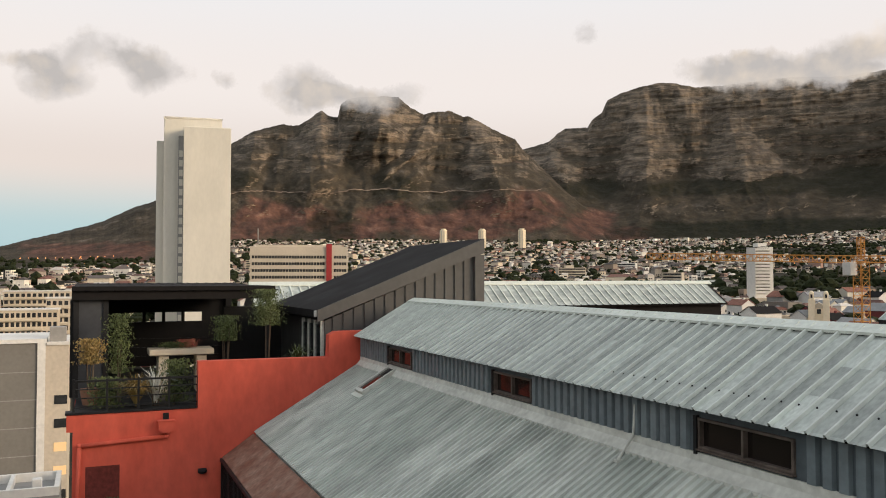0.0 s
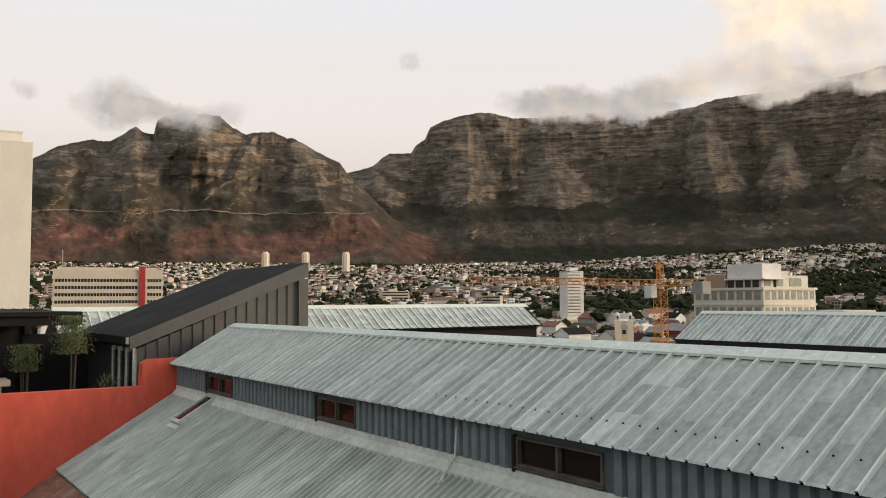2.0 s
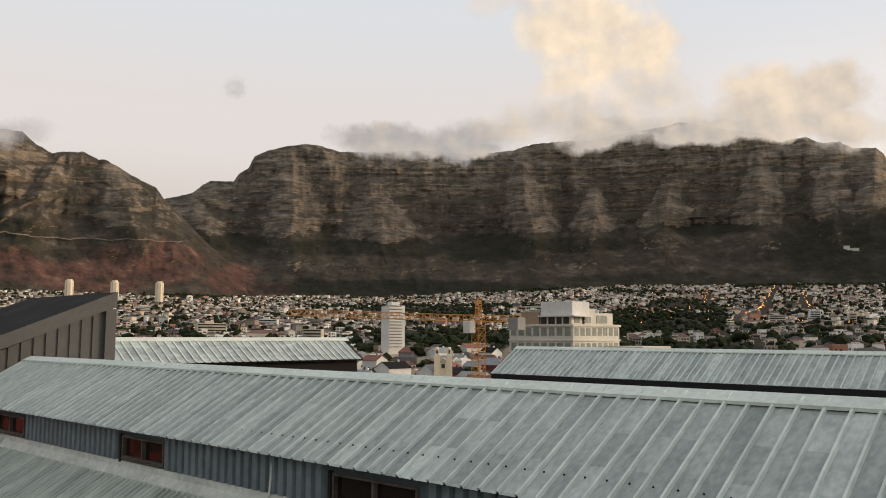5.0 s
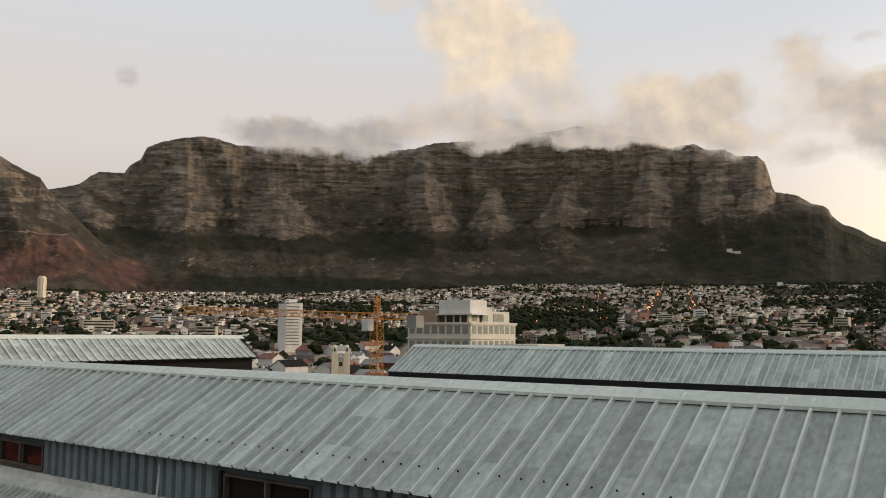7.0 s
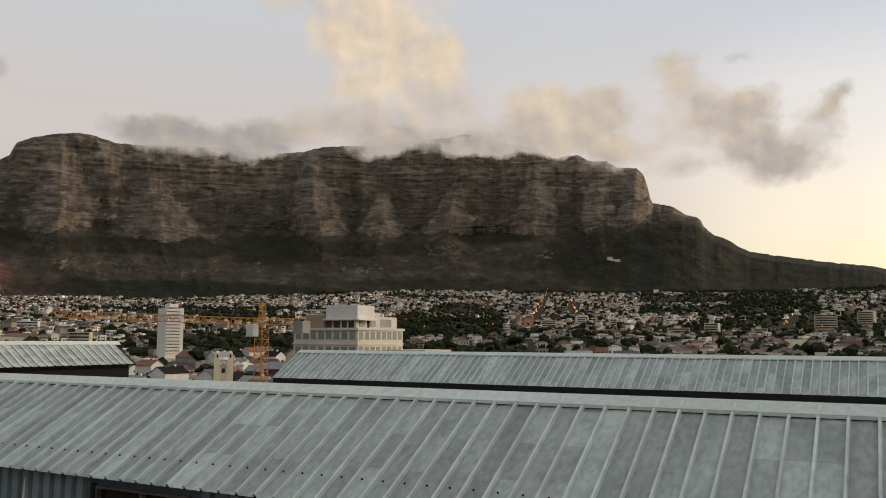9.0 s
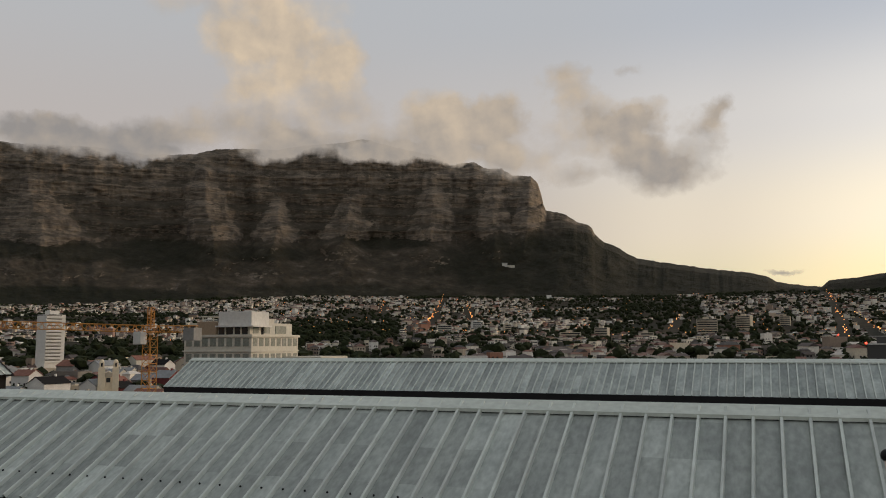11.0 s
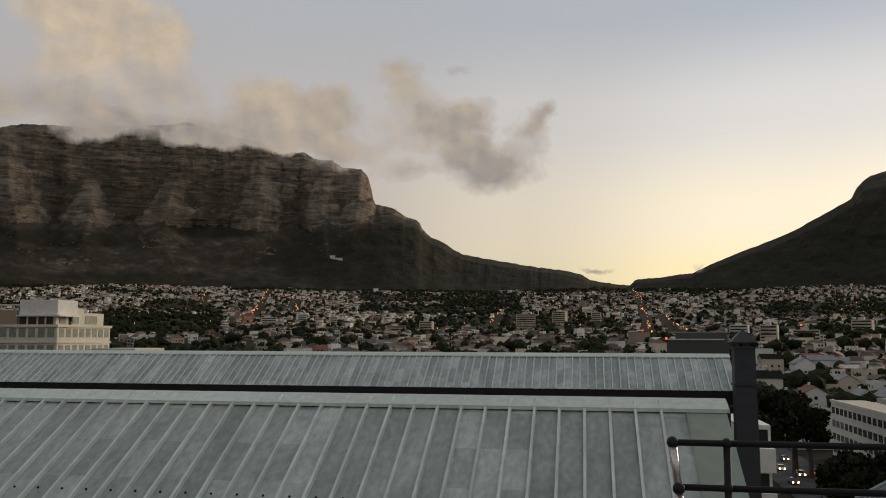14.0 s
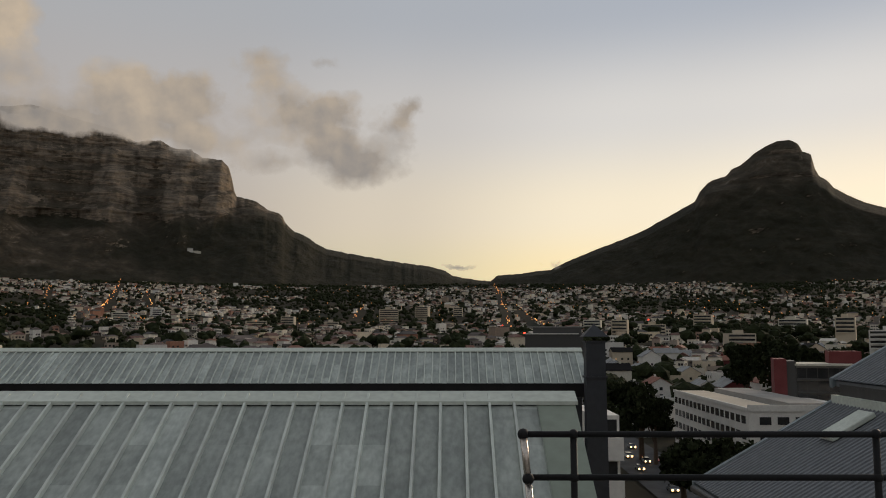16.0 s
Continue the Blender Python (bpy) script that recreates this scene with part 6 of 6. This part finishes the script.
spheres("signal_lights", [(on_land(3.3 + 0.1 * i, 900 + 60 * i, 6), 0.8) for i in range(3)] + [(on_land(13.2, 1000, 8), 0.9), (on_land(5.0, 760, 9), 0.9)], 1.2, TAIL, "red signal lights along the street")

# ---- houses ----
HOUSEWALL = material("house_walls", (0.6, 0.58, 0.52), 0.85, 0.0, (0.45, 0.42, 0.37), 0.02, 0.6, 0.8, 0.12, 0.0, island=[(0.90, 0.84, 0.72), (0.30, 0.22, 0.16), (0.90, 0.82, 0.68), (0.66, 0.52, 0.37), (0.88, 0.86, 0.80), (0.90, 0.82, 0.67), (0.90, 0.86, 0.78), (0.34, 0.16, 0.10), (0.80, 0.68, 0.50), (0.14, 0.12, 0.10)])
HOUSEROOF = material("house_roofs", (0.3, 0.2, 0.16), 0.8, 0.0, (0.2, 0.15, 0.13), 0.02, 0.6, 0.8, 0.15, 0.0, island=[(0.15, 0.055, 0.035), (0.05, 0.047, 0.044), (0.19, 0.075, 0.045), (0.08, 0.075, 0.07), (0.035, 0.033, 0.032), (0.66, 0.62, 0.55), (0.10, 0.042, 0.03), (0.055, 0.05, 0.046)])
HOUSEWIN = material("house_windows", (0.03, 0.03, 0.032), 0.2, 0.0, (0.06, 0.055, 0.05), 0.2, 0.5)


def on_street(b, r):
    """Whether a street runs up the hill here."""
    for b0, r0, b1, r1, n in STREETS:
        k = (r - r0) / (r1 - r0)
        if 0 <= k <= 1 and abs(b - b0 - (b1 - b0) * k) * r < 620:
            return True
    return False


def wooded(b, r):
    """Whether parks and gardens rather than houses stand here."""
    x, y = r * math.sin(radians(b)), r * math.cos(radians(b))
    if -37.5 < b < -24.5 and 850 < r < 1500 + 60 * math.sin(b):
        return True
    if -15.5 < b < -4.5 and 1500 + 60 * math.sin(b * 3) < r < 2330 + 120 * math.sin(b * 2) and noise.noise((x / 150, y / 150, 6.1)) > -0.28:
        return True
    if b > -24 and r > 2420 and noise.noise((x / 170, y / 170, 2.1)) > -0.2:
        return True
    return noise.noise((x / 330, y / 330, 1.7)) + 0.5 * noise.noise((x / 110, y / 110, 4.7)) > (0.36 if b < -37.5 else 0.30 if b < -12 else 0.10)


def house_stuff():
    rng = random.Random(11)
    wv, wf, rv, rf, nv, nf = [], [], [], [], [], []
    made = 0
    for _ in range(27000):
        b = rng.uniform(-100, 33)
        r = math.sqrt(rng.uniform(520 ** 2, 2640 ** 2))
        if wooded(b, r) or on_street(b, r) or (b < -84 and r > 1350 + 40 * (b + 84)):
            continue
        x, y = r * math.sin(radians(b)), r * math.cos(radians(b))
        z = land(b, r)
        a = 1.6 * noise.noise((x / 600, y / 600, 8.8)) + rng.choice((0, 1.571))
        w, d, h = rng.uniform(3.6, 7.5), rng.uniform(3.2, 5.2), rng.choice((4.0, 5.0, 6.5, 7.5, 9.5))
        f = 0.58 if r > 800 else 0.8
        w, d, h = w * f, d * f, h * (f + 0.12)
        if rng.random() < 0.05:
            w, d, h = w * 1.9, d * 1.4, h * 1.6
        c, s = math.cos(a), math.sin(a)

        def at(u, v, zz):
            return (x + u * c - v * s, y + u * s + v * c, z + zz)
        k = len(wv)
        wv += [at(-w, -d, -3), at(w, -d, -3), at(w, d, -3), at(-w, d, -3), at(-w, -d, h), at(w, -d, h), at(w, d, h), at(-w, d, h)]
        wf += [(k, k + 1, k + 5, k + 4), (k + 1, k + 2, k + 6, k + 5), (k + 2, k + 3, k + 7, k + 6), (k + 3, k, k + 4, k + 7), (k + 4, k + 5, k + 6, k + 7)]
        q = len(rv)
        if rng.random() < 0.62:
            p, o, inset = d * rng.uniform(0.4, 0.65), 0.5, rng.choice((0, d * 0.9))
            rv += [at(-w - o, -d - o, h - 0.2), at(w + o, -d - o, h - 0.2), at(w + o, d + o, h - 0.2), at(-w - o, d + o, h - 0.2), at(-w - o + inset, 0, h + p), at(w + o - inset, 0, h + p)]
            rf += [(q, q + 1, q + 5, q + 4), (q + 2, q + 3, q + 4, q + 5), (q + 1, q + 2, q + 5), (q + 3, q, q + 4)]
        else:
            rv += [at(-w + 0.3, -d + 0.3, h + 0.1), at(w - 0.3, -d + 0.3, h + 0.1), at(w - 0.3, d - 0.3, h + 0.1), at(-w + 0.3, d - 0.3, h + 0.1)]
            rf += [(q, q + 1, q + 2, q + 3)]
        if r < 1150:
            for side in (-1, 1):
                for i in range(rng.choice((2, 3))):
                    u = -w * 0.7 + i * w * 0.65
                    for zz in ([0.9] if h < 5.5 else [0.9, 3.8]):
                        m = len(nv)
                        nv += [at(u, side * (d + 0.06), zz), at(u + 1.6, side * (d + 0.06), zz), at(u + 1.6, side * (d + 0.06), zz + 1.4), at(u, side * (d + 0.06), zz + 1.4)]
                        nf += [(m, m + 1, m + 2, m + 3)]
                        m = len(nv)
                        u2 = -d * 0.7 + i * d * 0.6
                        nv += [at(side * (w + 0.06), u2, zz), at(side * (w + 0.06), u2 + 1.4, zz), at(side * (w + 0.06), u2 + 1.4, zz + 1.4), at(side * (w + 0.06), u2, zz + 1.4)]
                        nf += [(m, m + 1, m + 2, m + 3)]
        made += 1
    t = thing("hillside_houses", (0, 0, 0), 0, "hundreds of white and brown houses over the hillside", "houses", kind="stuff")
    for nm, v, f, m in (("walls", wv, wf, HOUSEWALL), ("roofs", rv, rf, HOUSEROOF), ("windows", nv, nf, HOUSEWIN)):
        tagged(from_lists(nm, v, f, m, t), kind="stuff")


house_stuff()


def tree_stuff():
    rng = random.Random(12)
    bm = bmesh.new()
    bmesh.ops.create_icosphere(bm, subdivisions=1, radius=1.0)
    bv = np.array([v.co for v in bm.verts])
    bf = np.array([[v.index for v in f.verts] for f in bm.faces])
    bm.free()
    vs, fs, k = [], [], 0
    for _ in range(34000):
        b = rng.uniform(-100, 33)
        r = math.sqrt(rng.uniform(300 ** 2, 2800 ** 2))
        if not wooded(b, r) and rng.random() > ((0.55 if b < -12 else 0.8) if b > -84 or r < 1300 else 0.12):
            continue
        if abs(r * math.sin(radians(b)) - 54) < 14 and r < 650:
            continue
        x, y, z = r * math.sin(radians(b)), r * math.cos(radians(b)), land(b, r)
        h = rng.uniform(5, 10) if rng.random() < 0.8 else rng.uniform(10, 15)
        h *= 0.72 if r > 800 else 1.0
        if on_street(b, r):
            continue
        for j in range(3 if r < 1300 else 2):
            s = h * rng.uniform(0.28, 0.5)
            jit = 1 + np.array([[rng.uniform(-0.32, 0.32)] for _ in range(len(bv))])
            p = bv * jit * np.array([s, s, s * 0.8]) + np.array([x + rng.uniform(-0.4, 0.4) * h, y + rng.uniform(-0.4, 0.4) * h, z + h * rng.uniform(0.35, 0.75)])
            vs.append(p)
            fs.append(bf + k)
            k += len(bv)
    vs, fs = np.concatenate(vs), np.concatenate(fs)
    tagged(from_lists("hillside_trees", vs.tolist(), fs.tolist(), LEAF), "dark green trees between the houses", "trees", kind="stuff")


tree_stuff()


def leafy_tree(place, height, width, label, seed):
    """A tapered trunk with limbs and a crown of many small leaf clumps."""
    rng = random.Random(seed)
    t = thing("tree", place, 0, label, "tree", "street trees")
    bm = bmesh.new()
    tube(bm, (0, 0, -1), (0, 0, height * 0.45), width * 0.07, width * 0.04, 8)
    tips = []
    for i in range(9):
        a = i * 2.4
        tip = Vector((math.cos(a) * width * rng.uniform(0.15, 0.33), math.sin(a) * width * rng.uniform(0.15, 0.33), height * rng.uniform(0.5, 0.85)))
        tube(bm, (0, 0, height * rng.uniform(0.25, 0.44)), tip, width * 0.03, width * 0.01, 5)
        tips.append(tip)
    part("trunk", bm, BARK, t)
    verts, faces = [], []
    for tip in tips:
        for _ in range(230):
            d = Vector((rng.gauss(0, 1), rng.gauss(0, 1), rng.gauss(0, 0.8)))
            c = tip + d.normalized() * width * 0.24 * rng.uniform(0.3, 1.0) ** 0.5
            q = Euler((rng.uniform(0, 6.3), rng.uniform(0, 6.3), rng.uniform(0, 6.3))).to_matrix()
            s = width * rng.uniform(0.03, 0.06)
            k = len(verts)
            verts += [c + q @ Vector(v) * s for v in ((-1, -0.5, 0), (1, -0.6, 0.2), (0.8, 0.6, 0), (-0.7, 0.6, 0.25))]
            faces.append((k, k + 1, k + 2, k + 3))
    from_lists("crown", verts, faces, LEAF, t)


for i, (b, r, w, el0, el1) in enumerate(((11.0, 210, 13, -9.5, -2.6), (12.6, 235, 13, -8.4, -2.6), (10.2, 190, 9, -9, -3.4), (13.5, 228, 10, -8.4, -3.6), (15.2, 172, 11, -11.3, -6.7), (17.0, 165, 12, -11.7, -6.5), (18.8, 158, 11, -12, -6.8), (19.2, 360, 14, -5, -0.3), (20.9, 335, 16, -6, 0.2), (22.5, 330, 17, -5, 0.3), (24.6, 340, 16, -5, 0.0), (18.6, 380, 10, -5, -0.4), (26.5, 320, 14, -5, -0.8))):
    z0 = land(b, r)
    leafy_tree((r * math.sin(radians(b)), r * math.cos(radians(b)), z0), max(6.0, E + r * math.tan(radians(el1)) - z0), w, "dark leafy street tree in the dusk", 40 + i)

# nearer houses, one by one


def near_house(place, turn, w, d, h, kind, wall, roof, label, seed):
    rng = random.Random(seed)
    t = thing("house", place, turn, label, "house", "houses near the street")
    part("wall", boxes(((-w, -d, -2), (w, d, h))), wall, t)
    if kind == "gable":
        bm = bmesh.new()
        prism(bm, [(-d - 0.5, h - 0.25), (0, h + d * 0.6), (d + 0.5, h - 0.25), (d + 0.5, h - 0.05), (0, h + d * 0.6 + 0.25), (-d - 0.5, h - 0.05)], "x", -w - 0.4, w + 0.4)
        part("roof", bm, roof, t)
        bm = bmesh.new()
        prism(bm, [(-d, h), (0, h + d * 0.58), (d, h)], "x", -w + 0.02, w - 0.02)
        part("gable", bm, wall, t)
        part("chimney", boxes(((w * 0.4, -0.5, h), (w * 0.4 + 0.9, 0.5, h + d * 0.6 + 1.2))), wall, t)
    else:
        part("roof", boxes(((-w + 0.3, -d + 0.3, h), (w - 0.3, d - 0.3, h + 0.1))), roof, t)
        part("parapet", boxes(((-w, -d, h), (w, -d + 0.3, h + 0.7)), ((-w, d - 0.3, h), (w, d, h + 0.7)), ((-w, -d + 0.3, h), (-w + 0.3, d - 0.3, h + 0.7)), ((w - 0.3, -d + 0.3, h), (w, d - 0.3, h + 0.7))), wall, t)
        part("water_tank", boxes(((-w * 0.3, -1, h + 0.1), (-w * 0.3 + 2, 1, h + 1.6)), bevel=0.1), GREYWALL, t)
    for side in (-1, 1):
        for k in range(max(1, int(h / 3.2))):
            for i in range(3):
                x = -w * 0.65 + i * w * 0.6
                part("window", boxes(((x - 0.6, side * d - 0.06, 0.9 + k * 3.1), (x + 0.6, side * d + 0.06, 2.3 + k * 3.1))), LIT if rng.random() < 0.03 else DARKGLASS, t)
            part("window", boxes(((side * w - 0.06, -0.7, 0.9 + k * 3.1), (side * w + 0.06, 0.7, 2.3 + k * 3.1))), DARKGLASS, t)


TERRACOTTA = material("terracotta_tiles", (0.25, 0.11, 0.075), 0.85, 0.0, (0.17, 0.075, 0.055), 0.4, 0.7, 3.0, 0.2)
TINROOF = material("grey_house_roof", (0.26, 0.27, 0.27), 0.7, 0.1, (0.2, 0.2, 0.2), 0.3, 0.7, 3.0, 0.15)
BROWNWALL = material("brown_brick_wall", (0.27, 0.15, 0.09), 0.9, 0.0, (0.2, 0.11, 0.07), 0.4)
rng = random.Random(77)
spots = []
for b0, b1, r0, r1, n in ((10.5, 29, 290, 640, 75), (18, 29, 215, 290, 8), (-50, -37, 330, 640, 60), (-92, -79, 300, 620, 24)):
    for _ in range(n * 6):
        b, r = rng.uniform(b0, b1), math.sqrt(rng.uniform(r0 ** 2, r1 ** 2))
        x, y = r * math.sin(radians(b)), r * math.cos(radians(b))
        if 38 < x < 66 and y < 700 or 66 < x < 106 and 195 < y < 270:
            continue
        if any((x - p) ** 2 + (y - q) ** 2 < 17 ** 2 for p, q in spots):
            continue
        spots.append((x, y))
        n -= 1
        z = land(b, r)
        wall, wn_ = rng.choice(((WHITE, "white"), (WHITE, "white"), (CREAM, "cream"), (OFFICE, "pale grey"), (MAROON, "maroon"), (BROWNWALL, "brown brick"), (GREYWALL, "grey"), (WHITE, "white")))
        roof, rn_ = rng.choice(((TERRACOTTA, "terracotta"), (TINROOF, "grey sheet"), (TINROOF, "grey sheet"), (BLACKROOF, "dark")))
        kind = rng.choice(("gable", "gable", "flat"))
        near_house((x, y, z), rng.choice((0, 90)) + 14 * noise.noise((x / 200, y / 200, 0)), rng.uniform(5, 9), rng.uniform(4, 6), rng.choice((4.5, 6.5, 6.5, 9.5)), kind, wall, roof, wn_ + " house with a " + rn_ + (" pitched roof" if kind == "gable" else " flat roof"), int(x * 10 + y))
        if n <= 0:
            break
# white cottage high on the slope
def on_slope(mountain_ob, b, el):
    """The place on a mountain's face seen at that bearing and elevation."""
    d = bearing_dir(b, el)
    eye = Vector((0, 0, E))
    return max((v.co for v in mountain_ob.data.vertices), key=lambda c: (c - eye).normalized().dot(d))


spot = on_slope(bpy.data.objects["mountain.001"], -17.3, 5.35)
t = thing("cable_station", spot, 17, "small white station building high on the slope", "building")
part("body", boxes(((-14, -6, -25), (8, 8, 12))), WHITE, t)
part("wing", boxes(((8, -4, -25), (40, 6, 3))), OFFICE, t)
part("roof", boxes(((-15, -7, 12), (9, 9, 14))), TINROOF, t)
